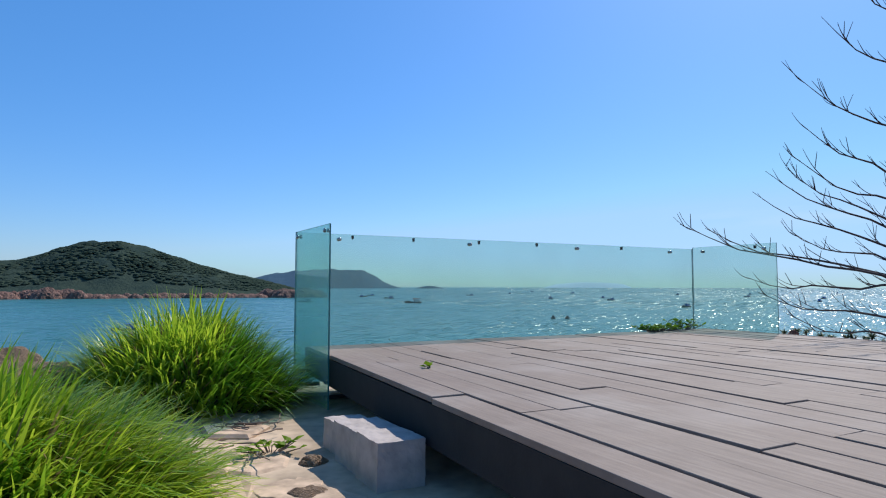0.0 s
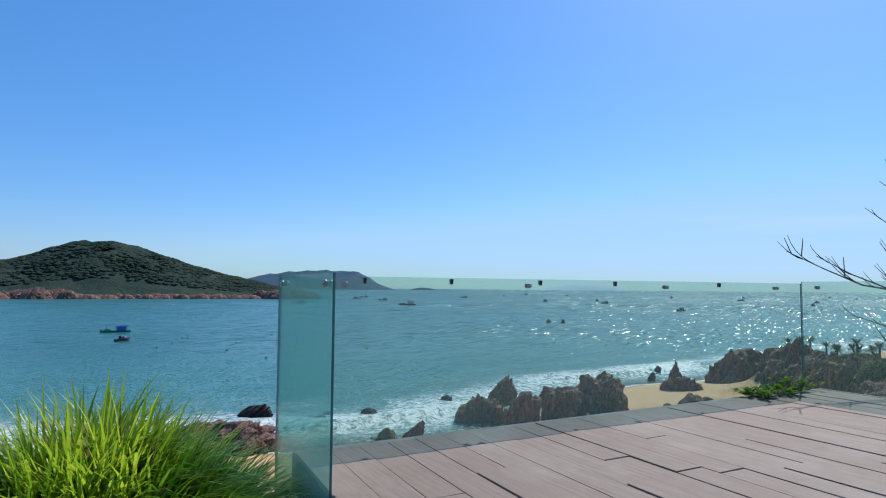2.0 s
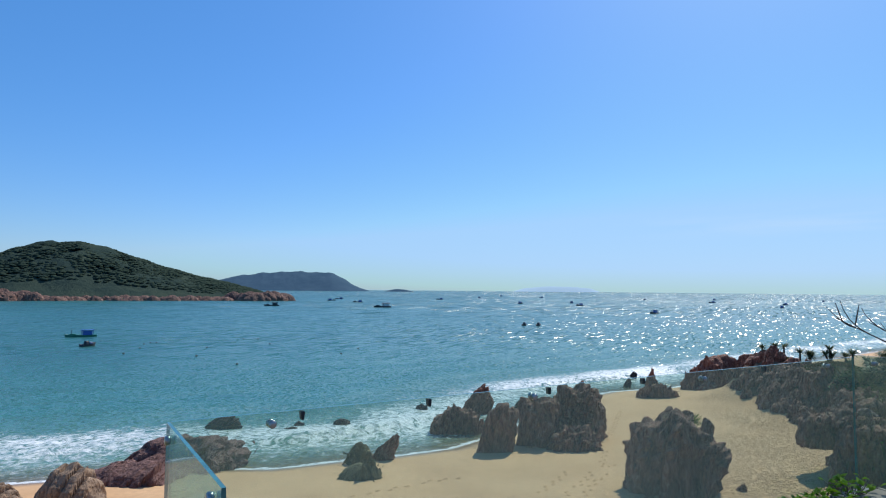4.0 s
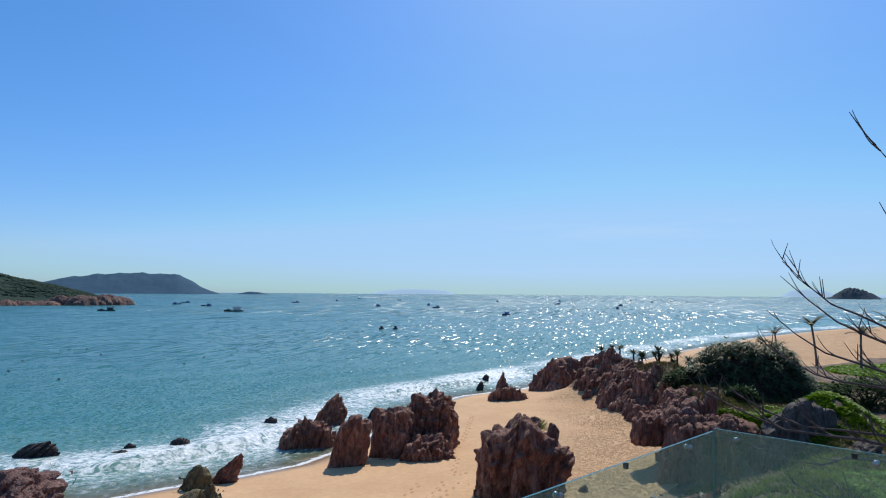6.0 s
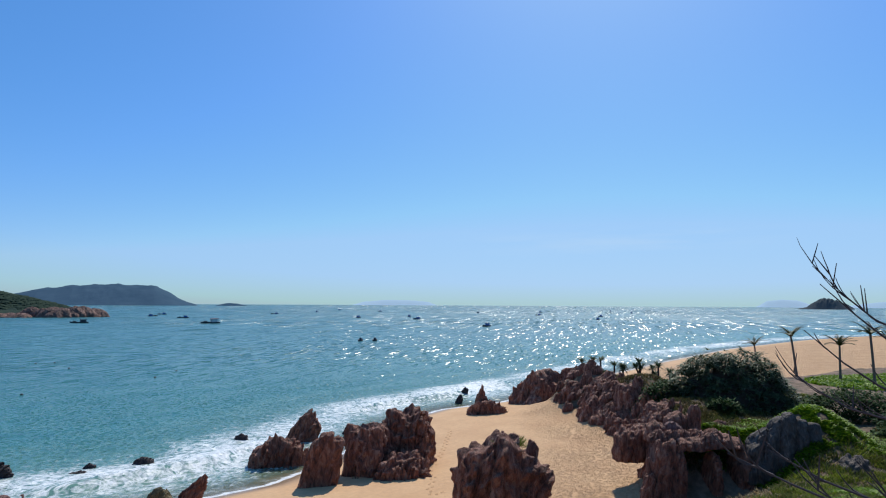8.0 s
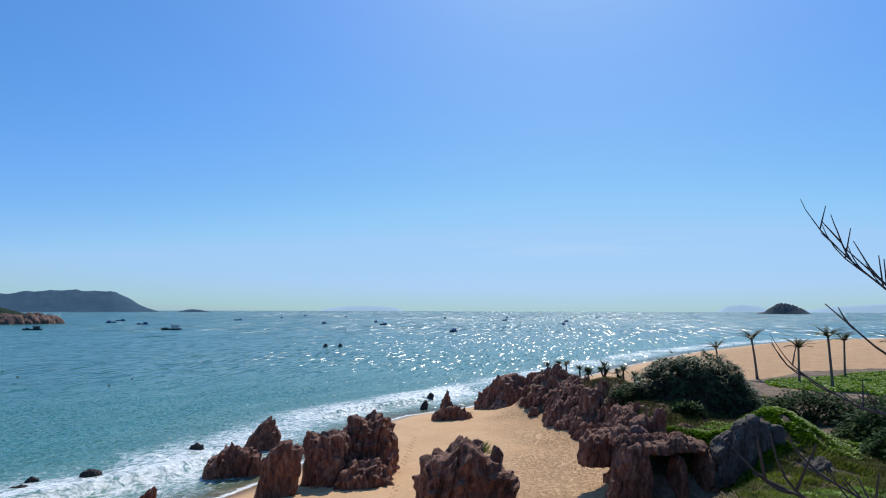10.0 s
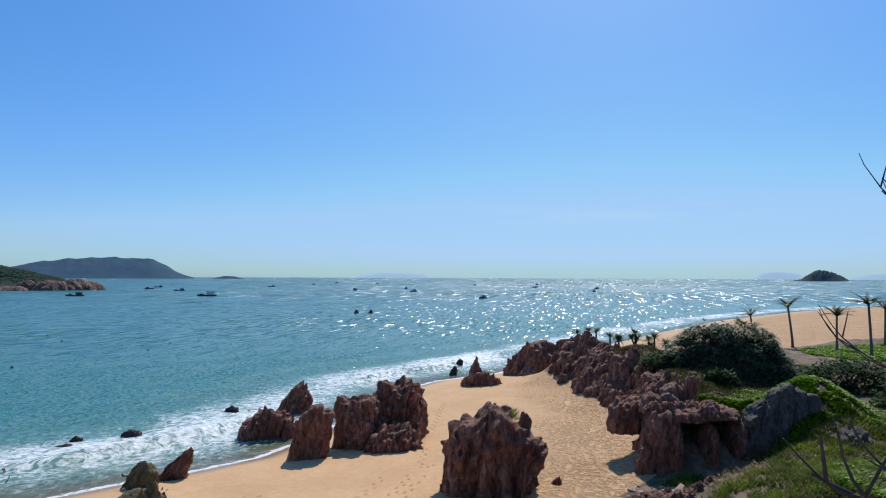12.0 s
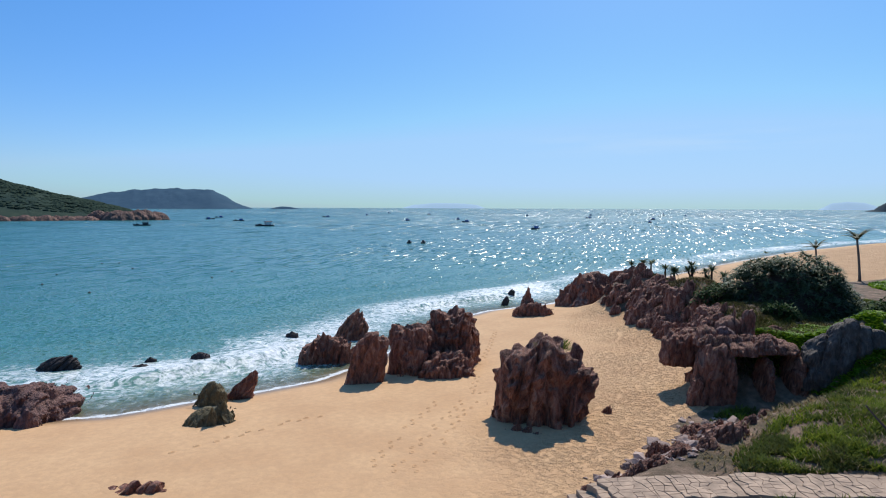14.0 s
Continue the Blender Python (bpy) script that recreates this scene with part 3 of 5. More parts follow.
BLADED = "reddish brown rock of steep jagged layers standing on the sand"
SURF = "dark wet rock washed by foam at the water's edge"
rock("large jagged red rock with grass growing on its crest", 32.5, 23.9, BEACH - 0.1, 6.2, 5.4, 5, 0.75, 7, rot=-34, jag=0.2, lean=0.14, blades=7, taper=0.02, amp=0.26, boxy=0.5, waist=0.75, lump=0.1, fins=100)
rock("upright red rock slab leaning over the wet sand", 29.9, 38.4, BEACH - 0.2, 2.8, 3.9, 11, 0.6, 7, jag=0.1, lean=0.24, blades=5, taper=0.12, amp=0.16, boxy=0.45, fins=26)
rock("dark jagged rock stack at the water's edge", 34.4, 38.2, BEACH - 0.3, 3.9, 4.2, 21, 0.9, 7, rot=15, jag=0.08, blades=6, lean=0.06, amp=0.3, boxy=0.55, taper=0.1, lump=0.2, fins=90)
rock("tall jagged rock stack at the water's edge", 37.9, 37.7, BEACH - 0.3, 4.3, 5.0, 33, 0.9, 7, rot=-65, jag=0.08, blades=7, lean=0.06, amp=0.3, boxy=0.55, taper=0.1, lump=0.2, fins=120)
rock("low rubble of broken reddish rock before the stack", 35.4, 35.3, BEACH - 0.1, 4.6, 1.9, 37, 0.8, 6, jag=0.35, lean=0.2, amp=0.34, blades=7, lump=0.4, fins=90)
rock(SURF, 32.5, 48.2, SEA - 0.2, 4.9, 2.9, 41, 0.7, 6, jag=0.1, lean=0.1, boxy=0.85, blades=7, amp=0.2, lump=0.25, fins=40)
rock(SURF, 39.2, 54.6, SEA - 0.2, 3.4, 2.9, 43, 0.7, 6, jag=0.3, lean=0.3, boxy=0.8, fins=24)
rock("low rock with a small peak near the surf", 60.9, 48.3, BEACH - 0.1, 4.8, 1.7, 47, 0.5, 6, jag=0.4, lean=0.0, lump=0.3, fins=40)
rock("small rock peak rising from a low rock", 61.0, 49.2, BEACH - 0.1, 2.0, 3.2, 49, 0.7, 6, jag=0.3, lean=0.05, taper=0.6, lump=0.3, fins=14)
rock("broad flat ledge of broken red rock by the surf", 8.8, 48.2, BEACH - 0.9, 8.0, 2.4, 53, 0.9, 7, ROCK_FLAT, jag=0.12, lean=0.3, amp=0.2, blades=9, boxy=0.75, taper=0.3, lump=0.3, fins=70)
rock("low red ledge running back from the surf", 4.6, 44.5, BEACH - 0.6, 6.5, 1.6, 57, 0.7, 6, ROCK_FLAT, jag=0.15, lean=0.3, blades=8, amp=0.16, lump=0.2, fins=40)
rock(SURF, 13.9, 60.6, SEA - 0.1, 4.0, 1.3, 59, 0.5, 6, ROCK_DARK, jag=0.2, lean=0.6, boxy=0.9)
rock("tan rounded boulder above the sand", 0.9, 40.2, BEACH - 0.6, 4.4, 2.6, 63, 0.8, 6, ROCK_TAN, jag=0.2, lean=0.05, boxy=0.8, amp=0.14)
rock("tan rounded boulder above the sand", -2.8, 42.0, BEACH - 0.6, 3.4, 2.0, 65, 0.8, 6, ROCK_TAN, jag=0.2, lean=0.05, boxy=0.8, amp=0.14)
rock("yellowish low rock on the wet sand", 19.3, 41.3, BEACH - 0.3, 2.2, 1.5, 67, 0.7, 6, ROCK_MOSS, jag=0.1, lean=0.2, boxy=0.9, lump=0.3, amp=0.25, taper=0.3, blades=3, fins=12)
rock("small brown rock fin pointing up from the sand", 21.5, 41.5, BEACH - 0.3, 2.0, 1.9, 69, 0.5, 6, jag=0.1, lean=0.65, taper=0.75, boxy=0.85)
rock("low mossy green rock half sunk in the sand", 17.4, 36.9, BEACH - 0.3, 3.8, 1.25, 71, 0.6, 6, ROCK_MOSS, jag=0.1, lean=0.2, boxy=0.9, taper=0.35, lump=0.35, amp=0.25, blades=3.5, fins=14)
for bx, by, bw, bh, bs in ((76, 65.7, 1.3, 1.2, 1), (68.2, 59.7, 1.2, 1.1, 2), (34.8, 59, 1.6, 0.9, 3), (24.2, 56.2, 2.0, 0.8, 4), (20.6, 58.1, 1.1, 0.5, 5), (44.5, 54.0, 1.2, 1.4, 6), (19.3, 56.6, 1.6, 0.4, 7), (71, 62, 1.0, 0.8, 8), (52.5, 55.0, 1.1, 0.9, 9)):
    rock(SURF, bx, by, SEA - 0.15, bw, bh, 80 + bs, 0.6, 5, ROCK_DARK, boxy=0.9, lean=0.3, jag=0.15, lump=0.2, group="surf rocks")
for bx, by, bw, bh, bs in ((29.2, 23.6, 0.6, 0.4, 1), (29.7, 23.1, 0.9, 0.7, 2), (29.9, 22.5, 0.9, 0.6, 3), (28.7, 24.0, 0.5, 0.3, 4), (30.0, 21.9, 0.8, 0.5, 5), (29.4, 22.8, 0.6, 0.4, 9), (30.4, 21.6, 0.5, 0.35, 10), (36.0, 21.4, 0.9, 0.8, 6), (36.3, 20.9, 0.6, 0.4, 7), (31.0, 21.5, 0.4, 0.3, 8)):
    rock("broken rock fragment beside the large rock", bx, by, BEACH - 0.08, bw, bh, 100 + bs, 0.8, 5, boxy=0.7, group="rock fragments")
rock("dark rock tips rising from the sand", 11.2, 29.4, BEACH - 0.1, 3.2, 0.7, 121, 0.5, 6, jag=0.5, lump=0.3)

# headland
HEAD = "weathered reddish headland rock with jagged layers"
for hx, hy, hz, hw, hh, hs, hd, jg in (
        (72.5, 49.0, -11.2, 7.5, 4.4, 1, 0.7, 0.12), (76.0, 45.5, -11.0, 7.0, 5.0, 2, 0.8, 0.14), (73.0, 42.5, -11.0, 7.0, 4.6, 3, 0.8, 0.2),
        (67.5, 40.5, -11.1, 5.0, 4.0, 4, 0.8, 0.35), (63.5, 34.5, -11.0, 5.5, 3.6, 5, 0.8, 0.4), (66.0, 36.0, -10.0, 5.0, 3.6, 6, 0.8, 0.35),
        (59.0, 29.3, -11.0, 4.5, 2.7, 7, 0.8, 0.4), (58.0, 26.0, -8.6, 2.6, 1.7, 11, 0.8, 0.3), (60.5, 27.6, -8.2, 2.2, 1.8, 12, 0.8, 0.3), (55.5, 22.4, -8.6, 2.4, 1.6, 13, 0.8, 0.3), (52.0, 21.0, -9.8, 3.4, 2.6, 14, 0.8, 0.3), (64.5, 32.0, -7.6, 2.2, 1.5, 15, 0.8, 0.3), (53.0, 18.2, -8.0, 2.0, 1.2, 16, 0.8, 0.3), (62.5, 30.5, -9.5, 4.2, 4.0, 8, 0.8, 0.35), (55.8, 25.6, -11.0, 4.0, 2.8, 9, 0.8, 0.35)):
    rock(HEAD, hx, hy, hz, hw, hh, 130 + hs, hd, 6, jag=jg * 0.5, rot=-42 + hs * 37 % 90, lean=0.12, amp=0.3, blades=6, group="headland rocks", lump=0.35, taper=0.3, fins=int(hw * 13))
rnd = random.Random(5)
for i in range(96):
    t = i / 95
    cx, cy = 55 + 13 * t + rnd.uniform(-1.4, 3.2), 24.2 + 17.5 * t ** 1.1 + rnd.uniform(-1.4, 1.8)
    rock("broken boulder at the foot of the headland", cx, cy, ground_z(cx, cy) - 0.15, rnd.uniform(0.7, 1.9), rnd.uniform(0.5, 1.4), 160 + i, 0.8, 5, jag=0.3, group="headland boulders", lump=0.2, fins=9)
# near cliff with its dark hollow
CLIFF = "brown cliff of upright rock layers edging the sand"


def on_cliff(u, n):
    """A place u metres along the cliff's foot and n metres behind it."""
    return 40.3 + 0.775 * u + 0.63 * n, 18.3 - 0.63 * u + 0.775 * n


for label, u, n, z, w, h, s, dp, mat, jg, bx, fn in (
        (CLIFF, 1.75, 1.3, -11.2, 2.1, 5.0, 211, 1.2, None, 0.12, 0.5, 50), (CLIFF, 2.55, 0.9, -11.0, 0.8, 4.1, 212, 2.6, None, 0.06, 0.5, 14), (CLIFF, 0.65, 0.7, -11.2, 1.0, 2.7, 214, 0.9, None, 0.2, 0.6, 14),
        (CLIFF, 4.4, 4.3, -11.0, 5.4, 4.2, 213, 0.4, None, 0.12, 0.5, 40), (CLIFF, 5.1, 1.0, -11.0, 0.75, 3.7, 215, 3.0, None, 0.05, 0.5, 16),
        (CLIFF, 7.9, 1.8, -10.6, 1.8, 3.2, 217, 1.6, None, 0.1, 0.5, 30), (CLIFF, 7.0, 4.6, -11.0, 3.6, 4.1, 218, 0.5, None, 0.12, 0.5, 20),
        ("rock slab roofing a dark hollow in the cliff", 3.9, 2.1, -7.35, 3.6, 0.8, 216, 0.95, None, 0.25, 0.75, 14), ("rock slab roofing a dark hollow in the cliff", 6.5, 2.6, -7.45, 3.2, 0.8, 220, 0.95, None, 0.25, 0.75, 12),
        ("broken rock block lying on the cliff top", 3.4, 2.6, -6.9, 1.3, 1.1, 222, 0.8, ROCK_FLAT, 0.2, 0.6, 6), ("broken rock block lying on the cliff top", 2.2, 2.6, -7.0, 1.5, 1.2, 224, 0.8, None, 0.3, 0.6, 10),
        ("upright orange-brown rock slab above the cliff", 5.4, 3.6, -7.1, 1.1, 2.1, 226, 0.5, None, 0.1, 0.5, 0), ("dark rock block set back on the cliff top", 4.2, 3.9, -7.1, 1.6, 1.9, 227, 0.8, None, 0.15, 0.5, 8), ("jagged rock standing behind the cliff edge", 1.4, 4.4, -8.6, 2.8, 2.2, 228, 0.7, None, 0.35, 0.65, 24)):
    cx, cy = on_cliff(u, n)
    rock(label, cx, cy, z, w, h, s, dp, 6, mat, rot=-39, lean=0.12, jag=jg, taper=0.06, blades=max(3, w * 1.7), boxy=bx, group="cliff rocks", fins=fn)
for i in range(16):
    cx, cy = on_cliff(rnd.uniform(1.6, 7.0), rnd.uniform(1.4, 3.4))
    rock("broken rock block lying on the cliff top", cx, cy, -6.95, rnd.uniform(0.5, 1.2), rnd.uniform(0.4, 0.9), 600 + i, 0.8, 5, jag=0.2, boxy=0.7, lump=0.25, group="cliff top blocks")
rock("grey rock face under creeping green plants", 48.4, 12.0, -9.4, 5.8, 4.2, 219, 0.5, 6, ROCK_GREY, rot=-62, lean=0.05, jag=0.1, taper=0.3, boxy=0.75, lump=0.15, group="cliff rocks")
rock("rounded brown boulder set on the cliff", 44.6, 15.7, -7.15, 1.6, 1.0, 221, 0.9, 5, boxy=0.95, jag=0.1, group="cliff rocks")
rock("pale broken rock among the grass", 47.2, 8.3, -8.7, 2.6, 1.6, 223, 0.8, 6, ROCK_GREY, jag=0.3, group="cliff rocks")
for i in range(60):
    cx = rnd.uniform(25.5, 39.5)
    cy = 14.2 + max(0.0, cx - 34) * 0.35 + rnd.uniform(-3.0, 1.5)
    big = rnd.random() < 0.12
    rock("broken purple-brown rock on the slope edge", cx, cy, ground_z(cx, cy) - 0.12, rnd.uniform(0.5, 1.0) * (1.7 if big else 1), rnd.uniform(0.3, 0.7) * (1.6 if big else 1), 230 + i, 0.8, 5, jag=0.3, group="slope rocks")



def scree():
    """Loose broken stones over the bare slope."""
    bm = bmesh.new()
    for i in range(1100):
        cx = rnd.uniform(27.0, 40.0)
        cy = 13.9 + rnd.gauss(0, 1.0) + (cx - 29) * 0.06
        k = rnd.uniform(0.08, 0.32) * (1.8 if rnd.random() < 0.12 else 1)
        m = pose(cx, cy, ground_z(cx, cy) + k * 0.15, rnd.uniform(-25, 25), rnd.uniform(-25, 25), rnd.uniform(0, 360)) @ Matrix.Diagonal((k, k * rnd.uniform(0.5, 0.9), k * rnd.uniform(0.25, 0.6), 1))
        made = bmesh.ops.create_icosphere(bm, subdivisions=1, radius=1.0, matrix=m)
        for v in made["verts"]:
            v.co += Vector((rnd.uniform(-1, 1), rnd.uniform(-1, 1), rnd.uniform(-0.6, 0.6))) * k * 0.3
    tagged(part("scree", bm, SCREE), "small broken purple-brown stones strewn on the bare slope", "stones", "", "stuff")


scree()
PATH_LINE = [(17.5, 13.9), (20.5, 12.8), (23.5, 11.0), (26.5, 8.4), (29.5, 5.2), (32.0, 2.9), (35.0, 0.5)]


# ---- plants on the slopes ----
def cover(name, spots, material, length, width, count, spread, droop, label, category, up=1.0, seed=0, segs=2, z_extra=0.0):
    """Blades or leaves scattered over patches (x, y, rx, ry) of the ground, as one growth."""
    r = random.Random(seed)
    xs, ys = [], []
    area = sum(a * b for _, _, a, b in spots)
    for cx, cy, rx, ry in spots:
        for _ in range(int(count * rx * ry / area)):
            t, q = r.uniform(0, 2 * math.pi), math.sqrt(r.random())
            xs.append(cx + rx * q * math.cos(t))
            ys.append(cy + ry * q * math.sin(t))
    zs = ground_height(np.array(xs), np.array(ys), True)[0]
    paved = np.full(len(xs), 1e9)
    for (ax, ay), (bx, by) in zip(PATH_LINE[:-1], PATH_LINE[1:]):
        t = np.clip(((np.array(xs) - ax) * (bx - ax) + (np.array(ys) - ay) * (by - ay)) / ((bx - ax) ** 2 + (by - ay) ** 2), 0, 1)
        paved = np.minimum(paved, np.hypot(np.array(xs) - ax - t * (bx - ax), np.array(ys) - ay - t * (by - ay)))
    verts, faces = [], []
    for x, y, z, off_path in zip(xs, ys, zs, paved):
        if off_path < 1.15:
            continue
        clump = noise.noise(Vector((x * 0.9 + seed, y * 0.9, 3)))
        if clump < -0.25:
            continue
        k = length * r.uniform(0.55, 1.2) * (0.8 + 0.5 * clump)
        t = r.uniform(0, 2 * math.pi)
        blade(verts, faces, (x, y, z - 0.03 + z_extra * r.random()), (math.cos(t) * spread, math.sin(t) * spread, up), k, width * r.uniform(0.7, 1.3), droop, segs)
    ob = meshob(name, verts, faces, material)
    return tagged(ob, label, category, "", "stuff")


cover("slope_grass", [(33, 6.8, 8, 3.8), (44, 7.0, 8, 4.2), (40.6, 15.6, 2.4, 0.9), (44, 13.6, 1.6, 0.8), (29.5, 8.0, 3, 2.5), (76, 24, 8, 8)], SLOPE_GRASS, 0.5, 0.075, 62000, 0.7, 0.8, "tangled green and olive grass covering the slope", "grass", seed=2)
cover("headland_grass", [(60, 24, 6, 4.5), (66, 30, 5, 5), (71, 37, 2.6, 3.4), (53.5, 20.5, 4, 3), (58, 16.5, 7, 4.5), (48, 18, 3.5, 2.5), (62, 4, 14, 6), (51, 5.0, 3, 3)], OLIVE_GRASS, 0.5, 0.075, 68000, 0.7, 0.8, "short olive and brown grass between the headland rocks", "grass", seed=22)
cover("dry_slope_grass", [(33, 8.5, 8, 4.6), (44, 8.0, 8, 5), (36.5, 12.5, 5, 2.6), (60, 24, 6, 4.5), (66, 30, 5, 5), (58, 16.5, 7, 4.5)], GRASS_DRY, 0.5, 0.08, 8000, 0.8, 0.9, "dry straw-coloured grass mixed into the slope", "grass", seed=12)
cover("creeper", [(51.5, 12.4, 5.2, 3.4), (56.5, 8.5, 6, 3), (49.0, 17.6, 3.0, 2.6), (40, 5.5, 5, 2.0), (57, 16.5, 3, 2)], IVY, 0.36, 0.24, 42000, 1.2, 0.5, "bright green creeping plants spread over mounds", "creeper", 0.9, 3, z_extra=0.15)
cover("lawn_strip", [(112, 17, 18, 9), (108, 6, 18, 8), (130, 14, 14, 6)], IVY, 0.7, 0.6, 26000, 1.0, 0.5, "green ground cover strip behind the beach", "ground cover", 0.9, 4)
cover("hill_grass", [(-3.5, 1.6, 2.6, 1.2), (-9, 3.0, 5, 1.6), (-5, 5.5, 6, 2)], GRASS, 0.5, 0.014, 5000, 0.5, 0.8, "long green grass on the hill edge", "grass", 1.0, 5, 3)


def rosette(verts, faces, c, r, n, length, width, lift=0.5, droop=1.1, segs=3):
    for _ in range(n):
        t = r.uniform(0, 2 * math.pi)
        up = r.uniform(-0.1, 1.0) * lift * 2
        blade(verts, faces, c, (math.cos(t), math.sin(t), up), length * r.uniform(0.7, 1.15), width, droop, segs)


def pandanus_bush(x, y, z, rx, ry, h, heads, seed):
    r = random.Random(seed)
    root = new("pandanus_bush")
    root.matrix_basis = pose(x, y, z, 0, 0, -42)
    v, f = [], []
    for _ in range(22):
        t = r.uniform(0, 2 * math.pi)
        b = (math.cos(t) * rx * 0.25, math.sin(t) * ry * 0.25, -0.5)
        e = (math.cos(t) * rx * r.uniform(0.4, 0.85), math.sin(t) * ry * r.uniform(0.4, 0.85), h * r.uniform(0.4, 0.75))
        m = ((b[0] + e[0]) / 2, (b[1] + e[1]) / 2, e[2] * 0.6)
        tube(v, f, [b, m, e], [0.16, 0.12, 0.08], 5)
    meshob("trunks", v, f, STEM_SHADE, root, True, "dark brown leaning trunks and prop roots")
    v, f = [], []
    for i in range(heads):
        t = r.uniform(0, 2 * math.pi)
        e = math.asin(min(1, r.uniform(0.12, 1.0)))
        k = 1 + 0.16 * noise.noise(Vector((math.cos(t) * 2.2, math.sin(t) * 2.2, e * 2.2 + seed)))
        c = Vector((math.cos(t) * math.cos(e) ** 0.8 * rx, math.sin(t) * math.cos(e) ** 0.8 * ry, (0.16 + 0.84 * math.sin(e)) * h)) * k * r.uniform(0.86, 1.02)
        rosette(v, f, c, r, 14, 0.8, 0.13, 0.5, 1.2)
    meshob("crown", v, f, PANDAN, root)
    # added core whose dark brown gives the shade inside the crown
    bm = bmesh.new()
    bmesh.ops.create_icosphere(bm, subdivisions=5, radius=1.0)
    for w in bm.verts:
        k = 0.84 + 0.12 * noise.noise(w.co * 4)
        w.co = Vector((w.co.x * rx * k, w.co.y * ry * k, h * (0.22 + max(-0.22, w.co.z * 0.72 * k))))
    part("shade_core", bm, STEM_SHADE, root, "dark brown core put in for shade inside the bush")
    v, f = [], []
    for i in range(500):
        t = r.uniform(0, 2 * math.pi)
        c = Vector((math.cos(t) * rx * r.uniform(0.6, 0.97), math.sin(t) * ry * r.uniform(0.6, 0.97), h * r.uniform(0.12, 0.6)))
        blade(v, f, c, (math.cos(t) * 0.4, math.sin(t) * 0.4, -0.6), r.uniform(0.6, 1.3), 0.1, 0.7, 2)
    meshob("dead_leaves", v, f, STEM_SHADE, root, False, "hanging dead brown leaves")
    return tagged(root, "wide dark green pandanus bush with hanging dead leaves", "bush")


pandanus_bush(66.4, 22.0, -9.8, 6.3, 4.6, 7.3, 1350, 3)


def shrub(x, y, rx, ry, h, n, seed):
    r = random.Random(seed)
    root = new("shrub")
    root.matrix_basis = pose(x, y, ground_z(x, y) - 0.2, 0, 0, -42)
    v, f = [], []
    for _ in range(9):
        t = r.uniform(0, 2 * math.pi)
        tube(v, f, [(0, 0, -0.2), (math.cos(t) * rx * 0.3, math.sin(t) * ry * 0.3, h * 0.4), (math.cos(t) * rx * 0.7, math.sin(t) * ry * 0.7, h * 0.7)], [0.08, 0.06, 0.03], 5)
    meshob("stems", v, f, STEM_SHADE, root)
    v, f = [], []
    for _ in range(n):
        t, e = r.uniform(0, 2 * math.pi), math.asin(r.uniform(0.0, 1.0))
        k = (1 + 0.3 * noise.noise(Vector((math.cos(t) * 2.5, math.sin(t) * 2.5, e * 2 + seed)))) * r.uniform(0.7, 1.0)
        c = Vector((math.cos(t) * math.cos(e) * rx, math.sin(t) * math.cos(e) * ry, math.sin(e) * h)) * k
        t = r.uniform(0, 2 * math.pi)
        blade(v, f, c, (math.cos(t), math.sin(t), r.uniform(-0.2, 0.9)), 0.38, 0.2, 0.4, 2)
    meshob("crown", v, f, SHRUB, root)
    return tagged(root, "dense dark green glossy-leaved shrub on the slope", "shrub", "slope shrubs")


shrub(68, 12.5, 4.8, 2.8, 3.0, 5200, 1)
shrub(62, 6.0, 4.4, 2.8, 2.8, 4200, 2)
shrub(71, 6.5, 4.4, 2.8, 2.8, 4200, 6)
shrub(56, 4.5, 3.0, 2.2, 2.0, 2600, 7)
shrub(59.5, 20.2, 1.6, 1.3, 1.2, 700, 3)
shrub(61.5, 26.5, 2.2, 1.6, 1.9, 1200, 4)


def palm(x, y, h, seed, lean=0.0, fronds=15, size=2.7):
    r = random.Random(seed)
    z = ground_z(x, y)
    root = new("palm_tree")
    root.matrix_basis = pose(x, y, z, 0, 0, -42)
    v, f = [], []
    pts = [(lean * (t / 5) ** 1.4, 0, -0.3 + (h + 0.3) * t / 5) for t in range(6)]
    tube(v, f, pts, [0.26, 0.19, 0.17, 0.16, 0.15, 0.15], 8)
    meshob("trunk", v, f, TRUNK, root, True)
    for i in range(fronds):
        t = 2 * math.pi * i / fronds + r.uniform(-0.2, 0.2)
        v, f = [], []
        way = Vector((math.cos(t), math.sin(t), r.uniform(0.5, 1.7))).normalized()
        p = Vector((lean, 0, h - 0.1))
        ln = size * r.uniform(0.8, 1.1)
        pts = []
        for s in range(8):
            pts.append(p.copy())
            p = p + way * ln / 7
            way = (way + Vector((0, 0, -0.14))).normalized()
        tube(v, f, pts, [0.05 - 0.005 * s for s in range(8)], 3)
        for s in range(1, 8):
            d = (pts[s] - pts[s - 1]).normalized()
            side = d.cross(Vector((0, 0, 1))).normalized()
            for q in (-1, 1):
                for o in (0.0, 0.5):
                    blade(v, f, pts[s - 1].lerp(pts[s], o), d * 0.9 + side * q * 0.7 + Vector((0, 0, -0.15)), 0.75 * (1.1 - s * 0.07), 0.2, 0.5, 2)
        meshob("frond", v, f, FROND, root)
    return tagged(root, "slim palm tree with a ragged tuft of fronds behind the beach", "palm tree", "palms")


